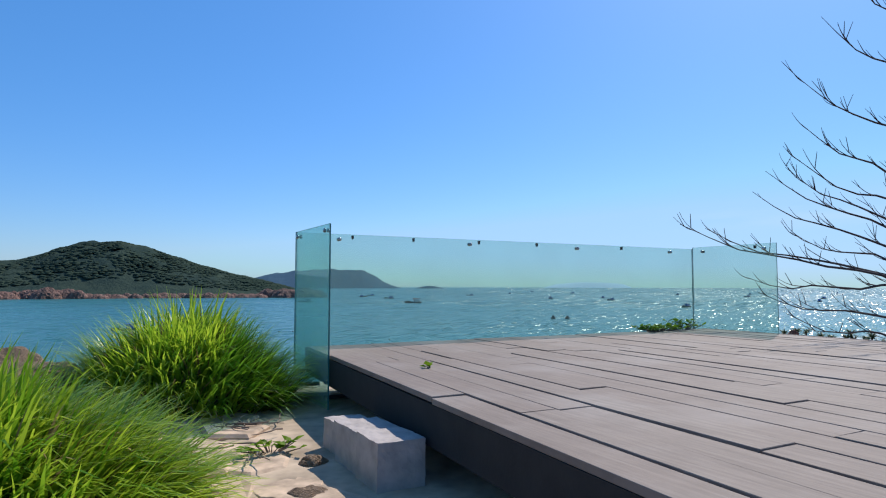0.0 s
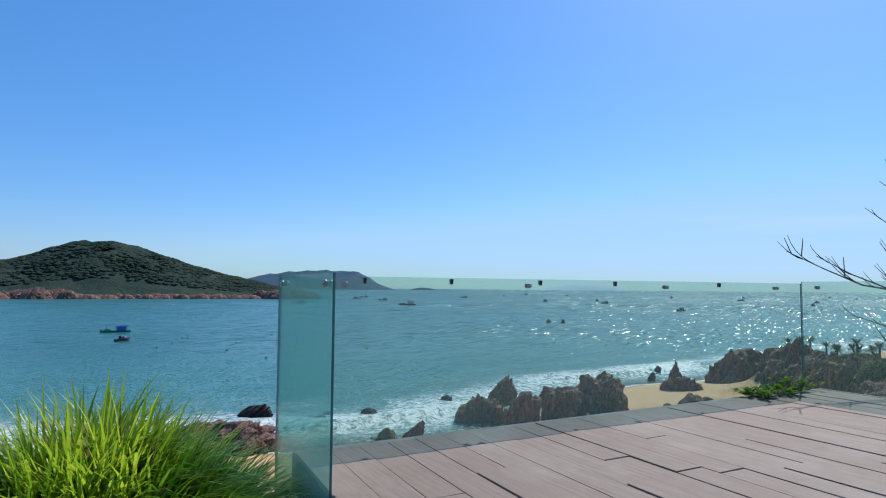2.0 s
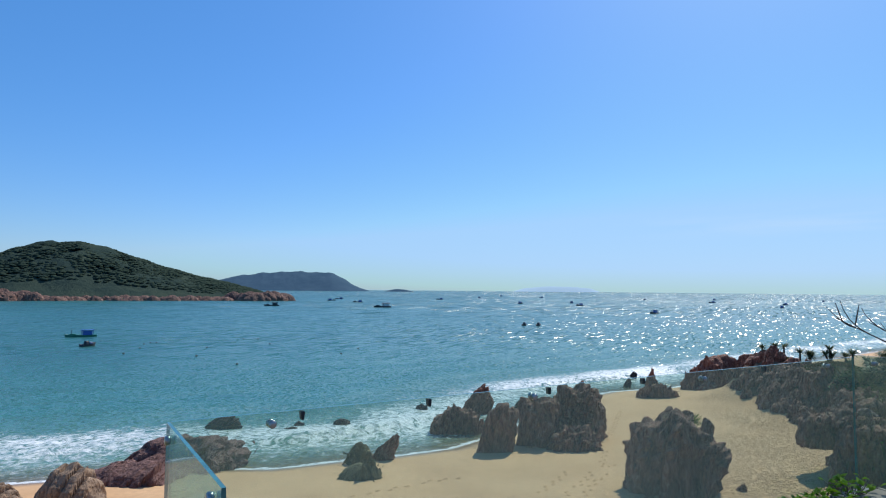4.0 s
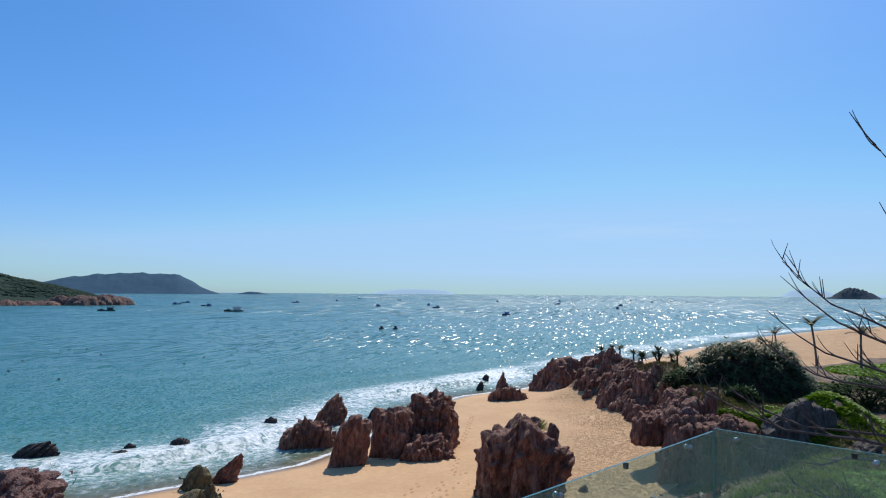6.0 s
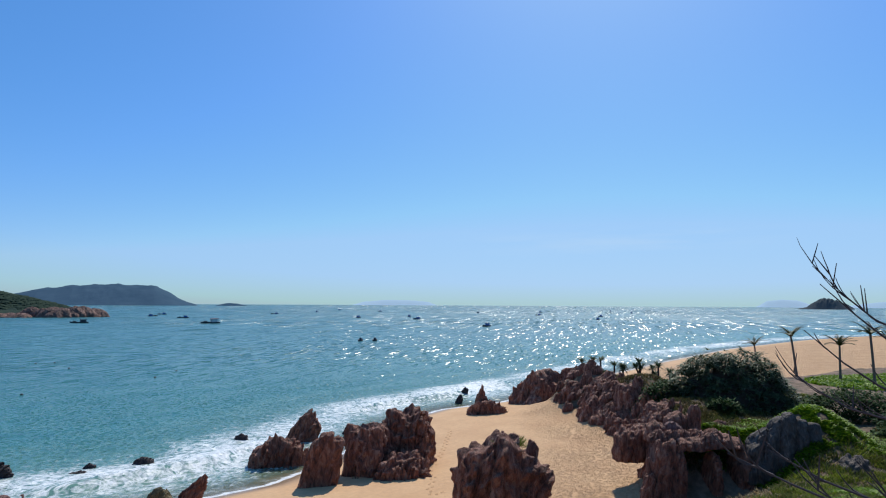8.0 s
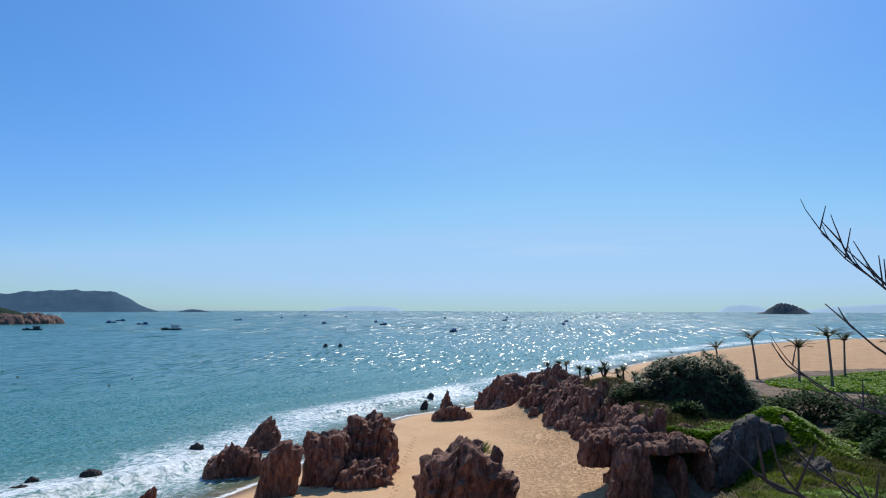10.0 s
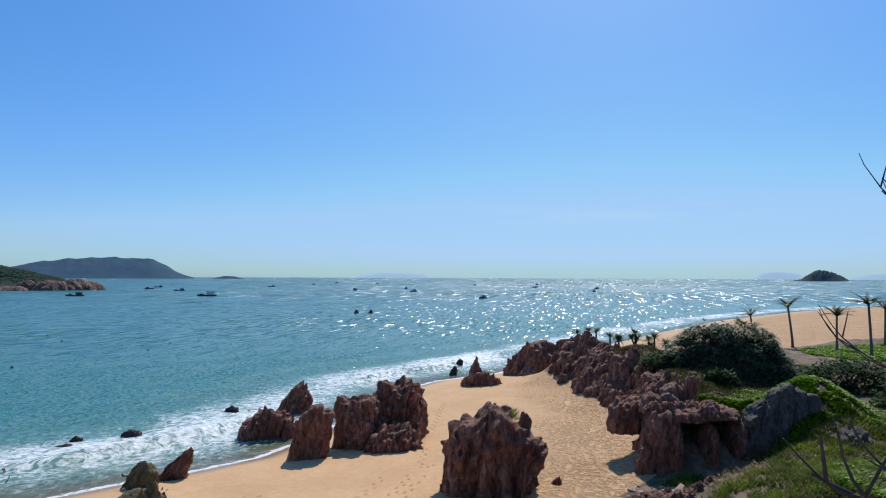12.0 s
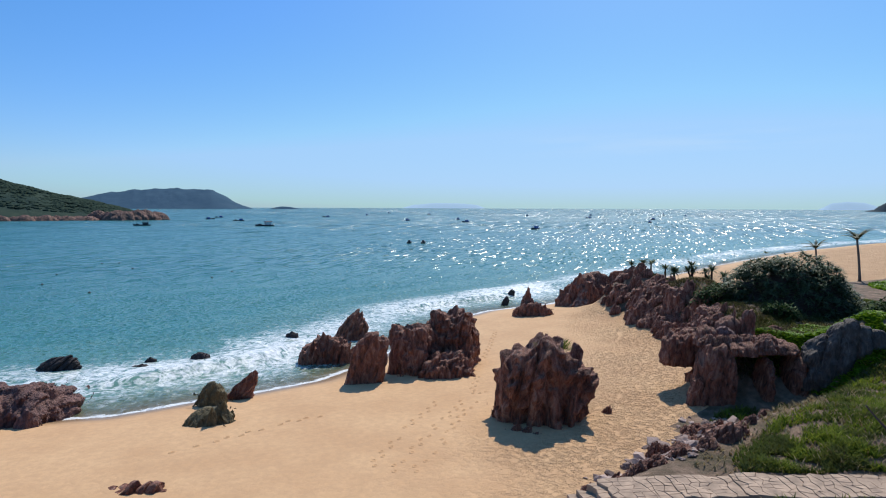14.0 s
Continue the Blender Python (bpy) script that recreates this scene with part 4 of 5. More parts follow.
for px, py, ph, ps, pl in ((136, 41.8, 5.0, 1, -0.5), (112.4, 28.5, 6.3, 2, -0.7), (110.7, 22.2, 5.2, 3, 0.1), (100.2, 16.1, 6.9, 4, -0.3), (128, 19.0, 6.3, 5, 0.2), (142, 44.0, 1.6, 6, 0.1), (98, 9.0, 6.0, 7, 0.2)):
    palm(px, py, ph, ps, pl)


def sprout(x, y, h, seed, z):
    """A small stilt-rooted pandanus."""
    r = random.Random(seed)
    root = new("small_pandanus")
    root.matrix_basis = pose(x, y, z - 0.3, 0, 0, 0)
    v, f = [], []
    tips = [(0, 0, h)] + [(r.uniform(-0.5, 0.5) * h * 0.5, r.uniform(-0.5, 0.5) * h * 0.5, h * r.uniform(0.6, 0.95)) for _ in range(r.randint(0, 2))]
    for t in tips:
        tube(v, f, [(0, 0, -0.5), (t[0] * 0.4, t[1] * 0.4, h * 0.5), t], [0.15, 0.12, 0.1], 5)
    meshob("stem", v, f, STEM_SHADE, root)
    v, f = [], []
    for t in tips:
        rosette(v, f, Vector(t), r, 60, 1.1, 0.2, 0.8, 0.9)
    meshob("crown", v, f, PANDAN, root)
    return tagged(root, "small pandanus with a spiky leaf head on the headland", "small tree", "headland pandanus")


for sx, sy, sh, ss, sz in ((77.5, 43.8, 0.9, 1, -6.0), (78.2, 43.0, 1.0, 2, -6.1), (76.8, 45.0, 0.8, 3, -6.1), (75.5, 39.5, 1.5, 4, -6.8), (76.0, 38.6, 1.5, 5, -7.0), (76.5, 36.6, 2.4, 6, -7.2), (73.0, 33.2, 1.9, 7, -7.0), (72.0, 32.0, 2.3, 8, -7.0), (71.5, 30.4, 1.7, 9, -7.0)):
    sprout(sx, sy, sh, ss, sz)


# grass growing on the crest of the large rock
def crest_grass():
    r = random.Random(8)
    v, f = [], []
    for _ in range(900):
        t, q = r.uniform(0, 2 * math.pi), math.sqrt(r.random())
        x, y = 33.2 + 1.2 * q * math.cos(t), 23.3 + 0.9 * q * math.sin(t)
        blade(v, f, (x, y, -6.75 + 0.5 * r.random()), (math.cos(t) * 0.9, math.sin(t) * 0.9, 1), 0.32, 0.05, 0.9, 2)
    tagged(meshob("crest_grass", v, f, SLOPE_GRASS), "green grass tuft growing on top of the rock", "grass", "", "stuff")


crest_grass()


# ---- islands ----
def crest(outline, a):
    """Height of the crest at the bearing a."""
    for (a0, h0), (a1, h1) in zip(outline[:-1], outline[1:]):
        if a <= a1:
            t = max(0.0, (a - a0) / (a1 - a0))
            return h0 + (h1 - h0) * t * t * (3 - 2 * t) * 0.4 + (h1 - h0) * t * 0.6
    return outline[-1][1]


def island(name, outline, dist, depth, rows, material, label, seed, rough=0.05):
    """A hill that rises from the sea: outline gives the crest's height over the sea by bearing."""
    n = 140 if rows > 8 else 60
    a0, a1 = outline[0][0], outline[-1][0]
    verts = []
    for i in range(n):
        t = i / (n - 1)
        a = radians(a0 + (a1 - a0) * t)
        h = crest(outline, a0 + (a1 - a0) * t)
        for k in range(rows):
            s = k / (rows - 1)
            prof = math.sin(s * math.pi / 2) ** 1.15 if s < 1 else 1
            q = dist + depth * s
            b = noise.fractal(Vector((t * 22 + seed, s * 6, seed)), 0.9, 2.0, 5)
            z = SEA + h * prof * (1 + rough * 2 * b * (1 if 0 < s else 0)) - (0.6 if k == 0 else 0)
            verts.append((2.5 + q * math.sin(a), -1 + q * math.cos(a), z))
    base = len(verts)
    for i in range(n):
        t = i / (n - 1)
        a = radians(a0 + (a1 - a0) * t)
        q = dist + depth * 2.2
        verts.append((2.5 + q * math.sin(a), -1 + q * math.cos(a), SEA - 1))
    faces = []
    for i in range(n - 1):
        for k in range(rows - 1):
            p = i * rows + k
            faces.append((p, p + rows, p + rows + 1, p + 1))
        p = i * rows + rows - 1
        faces.append((p, p + rows, base + i + 1, base + i))
    ob = meshob(name, verts, faces, material, None, True)
    return tagged(ob, label, "island", "", "structure")


def wooded(name, dark, light, scale):
    k = Nodes(name)
    c = k.ramp(k.noise(scale, 8, 0.7), [(0.3, dark), (0.7, light)])
    return k.done(c, 0.95, 0, k.bump(k.noise(scale * 3, 6, 0.7), 1.0, 3.0), 0.0)


# the hill's green is greyed and blued a little to carry haze
ISLE_WOOD = wooded("hill_woods", (0.03, 0.05, 0.045), (0.055, 0.075, 0.055), 0.03)
# distance haze is painted into this blue-green base colour
ISLE_HAZED = wooded("hazed_far_hill", (0.048, 0.09, 0.13), (0.07, 0.118, 0.16), 0.01)
ISLE_HAZE_GLOW = wooded("haze_glow_hill", (0.08, 0.12, 0.16), (0.1, 0.14, 0.18), 0.004)
# haze put in as a pale blue glow of the islands' surface
_glow = ISLE_HAZE_GLOW.node_tree.nodes["Principled BSDF"]
_glow.inputs["Emission Color"].default_value = (0.40, 0.57, 0.76, 1)
_glow.inputs["Emission Strength"].default_value = 0.85
ISLE_ROCK = rock_material("shore_rock", (0.09, 0.045, 0.035), (0.25, 0.115, 0.08), (0.38, 0.23, 0.16), 0.12)
HILL_LEAF = leaf_material("hill_tree_leaf", (0.05, 0.075, 0.056), (0.066, 0.092, 0.064), 0.9, 0.3, 0.0)
D1 = 660
HILL_LINE = [(-30, 12), (-18, 24), (-10, 33), (-5.5, 39), (-4.2, 44), (-2.5, 55), (-0.8, 61), (1.5, 64), (3.5, 57), (5.6, 47), (7.8, 36), (10.5, 25.5), (12.3, 20), (14.2, 13), (15.4, 8), (16.8, 2)]
island("wooded_headland", HILL_LINE, D1, 190, 34, ISLE_WOOD, "dark green wooded hill rising from the sea", 4, 0.05)


def shore_rocks():
    r = random.Random(12)
    for i in range(46):
        t = i / 45
        a = radians(-14 + 31.2 * t)
        q = D1 - 2 + r.uniform(-3, 14)
        big = 1.0 if (t < 0.42 or t > 0.86) else 0.35
        w, h = r.uniform(16, 34) * (0.6 + 0.4 * big), r.uniform(4, 8) * big + 3.0
        rock("reddish shore rock at the foot of the hill", 2.5 + q * math.sin(a), -1 + q * math.cos(a), SEA - 0.5, w, h, 300 + i, 0.6, 4, ISLE_ROCK, -math.degrees(a), 0.1, 0.1, 0.5, 4, 0.15, 0.9, "hill shore rocks")


shore_rocks()


def hill_trees():
    """Round clumps of woodland that roughen the hill's skyline and flank."""
    r = random.Random(31)
    bm = bmesh.new()
    for i in range(3600):
        bearing = r.uniform(-14, 15.5)
        h = crest(HILL_LINE, bearing)
        s = r.uniform(0.12, 1.0) ** 0.7
        a = radians(bearing)
        q = D1 + 190 * s
        z = SEA + h * math.sin(s * math.pi / 2) ** 1.15
        if z < SEA + 5:
            continue
        k = r.uniform(1.0, 2.3)
        m = Matrix.Translation((2.5 + q * math.sin(a), -1 + q * math.cos(a), z)) @ Matrix.Diagonal((k * 1.9, k * 1.9, k * 0.75, 1)) @ pose(0, 0, 0, r.uniform(0, 40), r.uniform(0, 40), r.uniform(0, 90))
        bmesh.ops.create_icosphere(bm, subdivisions=1, radius=1.0, matrix=m)
    for v in bm.verts:
        v.co += Vector((noise.noise(v.co * 0.7), noise.noise(v.co * 0.7 + Vector((9, 0, 0))), noise.noise(v.co * 0.7 + Vector((0, 9, 0))))) * 0.45
    ob = part("hill_woods", bm, HILL_LEAF)
    tagged(ob, "dense low trees covering the hill", "woods", "", "stuff")


hill_trees()
island("far_island", [(7.0, 10), (11.6, 44), (14.0, 74), (16.0, 88), (18.7, 97), (20.0, 92), (21.6, 92), (22.5, 66), (23.7, 26), (24.2, 14), (24.9, 3)], 2900, 400, 14, ISLE_HAZED, "hazy blue-green island on the horizon", 9, 0.03)
island("far_islet", [(26.4, 2), (26.9, 8), (27.4, 12), (28.0, 10), (28.9, 2)], 2850, 40, 6, ISLE_HAZED, "low dark islet by the far island", 11, 0.1)
island("dome_islet", [(75.3, 3), (75.8, 7), (76.2, 22), (76.7, 36), (77.25, 41), (77.8, 35), (78.4, 22), (79.0, 5)], 2700, 60, 10, wooded("islet_rock", (0.05, 0.07, 0.08), (0.1, 0.11, 0.11), 0.02), "dark domed islet on the horizon", 13, 0.08)
island("misty_island", [(38.0, 4), (39.0, 26), (41.0, 40), (43.0, 38), (44.6, 28), (45.4, 6)], 4700, 60, 6, ISLE_HAZE_GLOW, "faint misty island on the horizon", 15, 0.03)
island("misty_island", [(72.3, 4), (73.2, 44), (74.2, 52), (75.2, 46), (76.6, 8)], 4700, 60, 6, ISLE_HAZE_GLOW, "faint misty island on the horizon", 17, 0.03)
island("misty_island", [(78.0, 8), (81.0, 40), (84.0, 56), (87.0, 62), (90.0, 56), (95.0, 50)], 4700, 60, 6, ISLE_HAZE_GLOW, "faint misty island on the horizon", 19, 0.03)


# ---- boats ----
HULL_BLUE = plain("blue_hull_paint", (0.03, 0.1, 0.28), 0.5)
HULL_GREEN = plain("green_hull_paint", (0.03, 0.2, 0.14), 0.5)
HULL_DARK = plain("dark_hull_paint", (0.03, 0.04, 0.05), 0.6)
CABIN_BLUE = plain("blue_cabin_paint", (0.03, 0.12, 0.42), 0.5)
WHITE = plain("white_boat_paint", (0.6, 0.6, 0.58), 0.5)
RED = plain("red_boat_paint", (0.3, 0.06, 0.04), 0.5)


def hull_mesh(length, beam, height, parent, material, name="hull"):
    v, f = [], []
    n = 13
    for i in range(n):
        t = i / (n - 1)
        x = (t - 0.5) * length
        w = beam / 2 * (1 - abs(2 * t - 0.85) ** 2.6 * 0.62 if t > 0.42 else 0.86 + 0.14 * t / 0.42)
        w = max(0.05, w if t < 0.93 else w * 0.4)
        sheer = height * (0.75 + 0.7 * max(0, t - 0.35) ** 1.5 + 0.25 * max(0, 0.25 - t))
        for s, z in ((-1, sheer), (-0.75, -0.2), (0, -0.45), (0.75, -0.2), (1, sheer)):
            v.append((x + (0.3 * height if t == 1 and z > 0 else 0), s * w, z))
        v.append((x, 0, sheer * 0.8))
    for i in range(n - 1):
        for j in range(4):
            a = i * 6 + j
            f.append((a, a + 6, a + 7, a + 1))
        a = i * 6
        f += [(a, a + 5, a + 11, a + 6), (a + 5, a + 4, a + 10, a + 11)]
    f += [(0, 1, 2, 3, 4, 5), tuple((n - 1) * 6 + j for j in (5, 4, 3, 2, 1, 0))]
    return meshob(name, v, f, material, parent)


def fishing_boat(x, y, rz, length, hull, cabin, label, cover_col):
    root = new("fishing_boat")
    root.matrix_basis = pose(x, y, SEA, 0, 0, rz)
    b, h = length * 0.28, length * 0.09
    hull_mesh(length, b, h, root, hull)
    part("deckhouse", box_bm(-length * 0.36, -b * 0.3, h * 0.5, -length * 0.06, b * 0.3, h + length * 0.12, 0.08), cabin, root)
    part("roof", box_bm(-length * 0.42, -b * 0.4, h + length * 0.14, 0.0, b * 0.4, h + length * 0.165, 0.02), cover_col, root)
    for sx in (-0.38, -0.04):
        for sy in (-0.34, 0.34):
            part("post", box_bm(length * sx - 0.06, b * sy - 0.06, h * 0.6, length * sx + 0.06, b * sy + 0.06, h + length * 0.15), cover_col, root)
    v, f = [], []
    tube(v, f, [(length * 0.3, 0, h * 0.7), (length * 0.31, 0, h + length * 0.17)], [0.09, 0.05], 6)
    meshob("mast", v, f, HULL_DARK, root)
    part("bow_locker", box_bm(length * 0.18, -b * 0.2, h * 0.6, length * 0.36, b * 0.2, h + length * 0.035, 0.05), hull, root)
    return tagged(root, label, "boat", "boats in the bay")


fishing_boat(6.4, 190, 188, 7.2, HULL_GREEN, CABIN_BLUE, "green wooden fishing boat with a blue cabin at anchor", CABIN_BLUE)
fishing_boat(200, 405, 175, 12.5, HULL_DARK, WHITE, "dark wooden fishing boat with a pale cabin at anchor", RED)
fishing_boat(137, 460, 170, 10.5, HULL_DARK, HULL_DARK, "small dark fishing boat near the wooded hill", HULL_DARK)
far_boat = fishing_boat(303, 252, 195, 9.5, HULL_DARK, CABIN_BLUE, "dark fishing boat anchored in the bay", WHITE)
for bx, by, bz in ((385, 480, 30), (390, 405, 190), (653, 462, 170), (517, 299, 20), (724, 622, 200), (257, 645, 5), (302, 733, 160), (460, 490, 60), (640, 368, 185), (875, 615, 15), (421, 690, 170), (560, 800, 40), (700, 820, 190), (930, 480, 20), (250, 560, 150), (760, 1010, 10), (1150, 640, 200)):
    copy_thing(far_boat, pose(bx, by, SEA, 0, 0, bz))


def basket_boat(x, y):
    root = new("small_boat")
    root.matrix_basis = pose(x, y, SEA, 0, 0, 40)
    hull_mesh(3.6, 1.7, 0.7, root, HULL_DARK)
    part("engine_box", box_bm(-0.9, -0.4, 0.3, 0.0, 0.4, 1.2, 0.1), HULL_DARK, root)
    part("crate", box_bm(0.2, -0.4, 0.3, 0.9, 0.4, 0.9, 0.05), HULL_BLUE, root)
    return tagged(root, "small dark open boat loaded with gear", "boat", "small boats in the bay")


for bx, by in ((151.4, 185.2), (155.6, 182.0), (6.8, 159.5)):
    basket_boat(bx, by)


def buoy(x, y):
    bm = bmesh.new()
    bmesh.ops.create_uvsphere(bm, u_segments=10, v_segments=6, radius=0.22)
    for v in bm.verts:
        v.co.z = v.co.z * 0.7 + 0.06
    ob = part("buoy", bm, HULL_DARK, None, "", True)
    ob.matrix_basis = pose(x, y, SEA, 0, 0, 0)
    tagged(ob, "small dark float bobbing on the sea", "buoy", "floats in the bay")


rnd = random.Random(77)
for i in range(14):
    buoy(2 + rnd.uniform(0, 1) * 70 + i * 1.0, 105 + rnd.uniform(0, 70))


# ---- deck, glass and hilltop ----
deck = new("wooden_deck")
tagged(deck, "raised terrace of weathered grey-brown timber boards", "deck")
SKEW = 0.085
rnd = random.Random(21)
PITCH, FRONT = 0.196, -0.13
col = 0
x = 0.085
while x < 5.40:
    w = min(PITCH, 5.42 - x)
    y = FRONT
    first = True
    while y > -9.0:
        ln = (rnd.uniform(0.5, 2.6) if first else rnd.uniform(2.0, 3.0))
        first = False
        y2 = max(-9.05, y - ln)
        lift = rnd.uniform(-0.004, 0.004) + (0.005 if rnd.random() < 0.1 else 0)
        bm = box_bm(0, y2 + 0.004, -0.03, w - rnd.choice((0.001, 0.001, 0.001, 0.0015, 0.0015, 0.002, 0.005)), y - 0.003, 0.0, 0.002)
        for v in bm.verts:
            v.co.x += x + SKEW * (v.co.y - FRONT) * max(0.0, 1 - x / 5.4)
            v.co.z += lift + rnd.uniform(-0.0012, 0.0012)
        part("board", bm, WOOD, deck)
        y = y2
    x += PITCH


def skewed(bm):
    for v in bm.verts:
        v.co.x += SKEW * (v.co.y - FRONT) * (1 if v.co.x < 2 else 0)
    return bm


part("fascia", skewed(box_bm(0.088, -9.0, -0.24, 0.12, FRONT, -0.032)), FASCIA, deck, "dark timber edge board")
part("fascia", box_bm(0.09, FRONT + 0.006, -0.24, 5.42, -0.03, -0.012, 0.004), plain("grey_edge_board", (0.2, 0.19, 0.185), 0.8), deck, "grey edge board behind the glass")
part("fascia", box_bm(5.42, -9.0, -0.24, 5.45, FRONT, -0.006), FASCIA, deck, "dark timber edge board")
for i in range(10):
    part("joist", skewed(box_bm(0.14, -0.6 - 0.9 * i, -0.2, 5.4, -0.52 - 0.9 * i, -0.034)), FASCIA, deck)
for gx in (0.6, 2.7, 4.8):
    for gy in (-0.6, -3.3, -6.0, -8.4):
        part("pier", box_bm(gx - 0.12, gy - 0.12, -1.2, gx + 0.12, gy + 0.12, -0.2), FASCIA, deck)


def glass_panel(name, x0, y0, x1, y1, z0, z1, label, pane=None):
    v = [(x0, y0, z0), (x1, y0, z0), (x1, y1, z0), (x0, y1, z0), (x0, y0, z1), (x1, y0, z1), (x1, y1, z1), (x0, y1, z1)]
    long_x = (x1 - x0) > (y1 - y0)
    f = [(0, 3, 2, 1), (4, 5, 6, 7), (0, 1, 5, 4), (2, 3, 7, 6), (1, 2, 6, 5), (3, 0, 4, 7)]
    ob = meshob(name, v, f, [pane or GLASS, GLASS_EDGE])
    big = (2, 3) if long_x else (4, 5)
    for i, p in enumerate(ob.data.polygons):
        p.material_index = 0 if i in big else 1
    return tagged(ob, label, "glass panel", "glass balustrade")


GT = 1.05
front = glass_panel("glass_panel", 0.012, 0.0, 5.37, 0.013, -0.32, GT, "long frameless greenish glass balustrade along the deck")
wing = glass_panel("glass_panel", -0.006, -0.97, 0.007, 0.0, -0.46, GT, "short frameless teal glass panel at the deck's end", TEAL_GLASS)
side = glass_panel("glass_panel", 5.372, -1.19, 5.385, 0.0, -0.32, GT + 0.02, "frameless glass panel at the deck's far corner")


def bolt(parent, x, y, z, along_y):
    """A round stand-off cap on both faces of a glass panel."""
    bm = bmesh.new()
    for s in (-1, 1):
        m = Matrix.Translation((x, y, z)) @ (pose(0, s * 0.016, 0, 90) if along_y else pose(s * 0.016, 0, 0, 0, 90))
        bmesh.ops.create_cone(bm, cap_ends=True, segments=16, radius1=0.018, radius2=0.018, depth=0.02, matrix=m)
    bmesh.ops.bevel(bm, geom=[e for e in bm.edges if e.calc_face_angle(0) > 1.2], offset=0.004, segments=1, affect="EDGES")
    part("bolt", bm, STEEL, parent, "round steel cap", True)


def clip(parent, x, y, z):
    bm = box_bm(x - 0.01, y - 0.011, z - 0.026, x + 0.01, y + 0.022, z + 0.012, 0.003)
    for v in bm.verts:
        if v.co.z < z - 0.02:
            v.co.x = x + (v.co.x - x) * 0.6
    part("clip", bm, RUBBER, parent, "black plastic clip")


for bx in (0.42, 1.89, 3.38, 4.95):
    bolt(front, bx, 0.006, 1.0, True)
for bx in (0.56, 1.22, 2.01, 2.79, 4.10):
    clip(front, bx, 0.006, 1.03)
for by in (-0.10, -0.88):
    bolt(wing, 0.0, by, 1.0, False)
for by in (-0.16, -1.03):
    bolt(side, 5.378, by, 1.01, False)
clip(side, 5.378, -0.92, 1.04)
for by in (-0.85, -0.12):
    for bz in (-0.34, -0.22):
        part("bracket", box_bm(0.007, by - 0.02, bz - 0.015, 0.2, by + 0.02, bz + 0.015, 0.003), IRON, wing, "black steel bracket")
for bx in (0.5, 1.9, 3.4, 4.9):
    part("bracket", box_bm(bx - 0.02, -0.06, -0.2, bx + 0.02, 0.0, -0.16, 0.003), IRON, front, "black steel bracket")


# stone blocks and broken paving beside the deck
def stone_block(x0, y0, x1, y1, z0, z1, seed):
    bm = box_bm(x0, y0, z0, x1, y1, z1)
    bmesh.ops.subdivide_edges(bm, edges=bm.edges[:], cuts=11, use_grid_fill=True)
    for v in bm.verts:
        v.co += Vector((noise.noise(v.co * 6 + Vector((seed, 0, 0))), noise.noise(v.co * 6 + Vector((0, seed, 0))), noise.noise(v.co * 6 + Vector((0, 0, seed))))) * 0.007
        v.co += Vector((noise.noise(v.co * 40), noise.noise(v.co * 40 + Vector((5, 0, 0))), noise.noise(v.co * 40 + Vector((0, 5, 0))))) * 0.003
    return tagged(part("stone_block", bm, STONE), "pale rough-cut stone block lying beside the deck", "stone block", "stone blocks")


stone_block(-0.44, -3.0, -0.19, -2.72, -0.46, -0.19, 1)
stone_block(-0.43, -2.70, -0.18, -2.36, -0.46, -0.20, 2)
stone_block(-0.39, -2.34, -0.16, -2.05, -0.46, -0.24, 3)


def paving():
    r = random.Random(14)
    root = new("broken_paving")
    tagged(root, "uneven tan flagstones set in dry dirt", "paving", "", "structure")
    for i in range(9):
        for j in range(5):
            cx, cy = -1.9 + 0.37 * j + r.uniform(-0.08, 0.08), -4.3 + 0.42 * i + r.uniform(-0.08, 0.08)
            if cx > -0.72 and cy > -3.4:
                continue
            n = r.randint(5, 7)
            top = -0.40 + r.uniform(-0.02, 0.03)
            ring = [(0.225 * r.uniform(0.8, 1.12) * math.cos(2 * math.pi * q / n), 0.25 * r.uniform(0.8, 1.12) * math.sin(2 * math.pi * q / n)) for q in range(n)]
            v = [(cx + a * 1.04, cy + b * 1.04, -0.52) for a, b in ring] + [(cx + a * 1.04, cy + b * 1.04, top - 0.015) for a, b in ring] + [(cx + a * 0.93, cy + b * 0.93, top + r.uniform(-0.008, 0.008)) for a, b in ring]
            f = [(q + s * n, (q + 1) % n + s * n, (q + 1) % n + (s + 1) * n, q + (s + 1) * n) for q in range(n) for s in (0, 1)] + [tuple(range(2 * n, 3 * n))]
            meshob("flagstone", v, f, PAVE, root)


paving()
for i, (bx, by, bw, bh) in enumerate(((-2.05, -0.15, 1.0, 0.5), (-2.3, 0.9, 0.8, 0.5), (-1.3, 0.3, 0.5, 0.35), (-2.9, 0.6, 0.6, 0.45), (-1.75, -0.95, 0.6, 0.24), (-0.55, -2.35, 0.22, 0.12), (-0.75, -2.9, 0.3, 0.12))):
    rock("tan boulder half buried beside the grass", bx, by, -0.5, bw, bh, 400 + i, 0.8, 5, ROCK_TAN, 20, 0.0, 0.12, 0.15, 4, 0.1, 0.7, "hilltop stones")


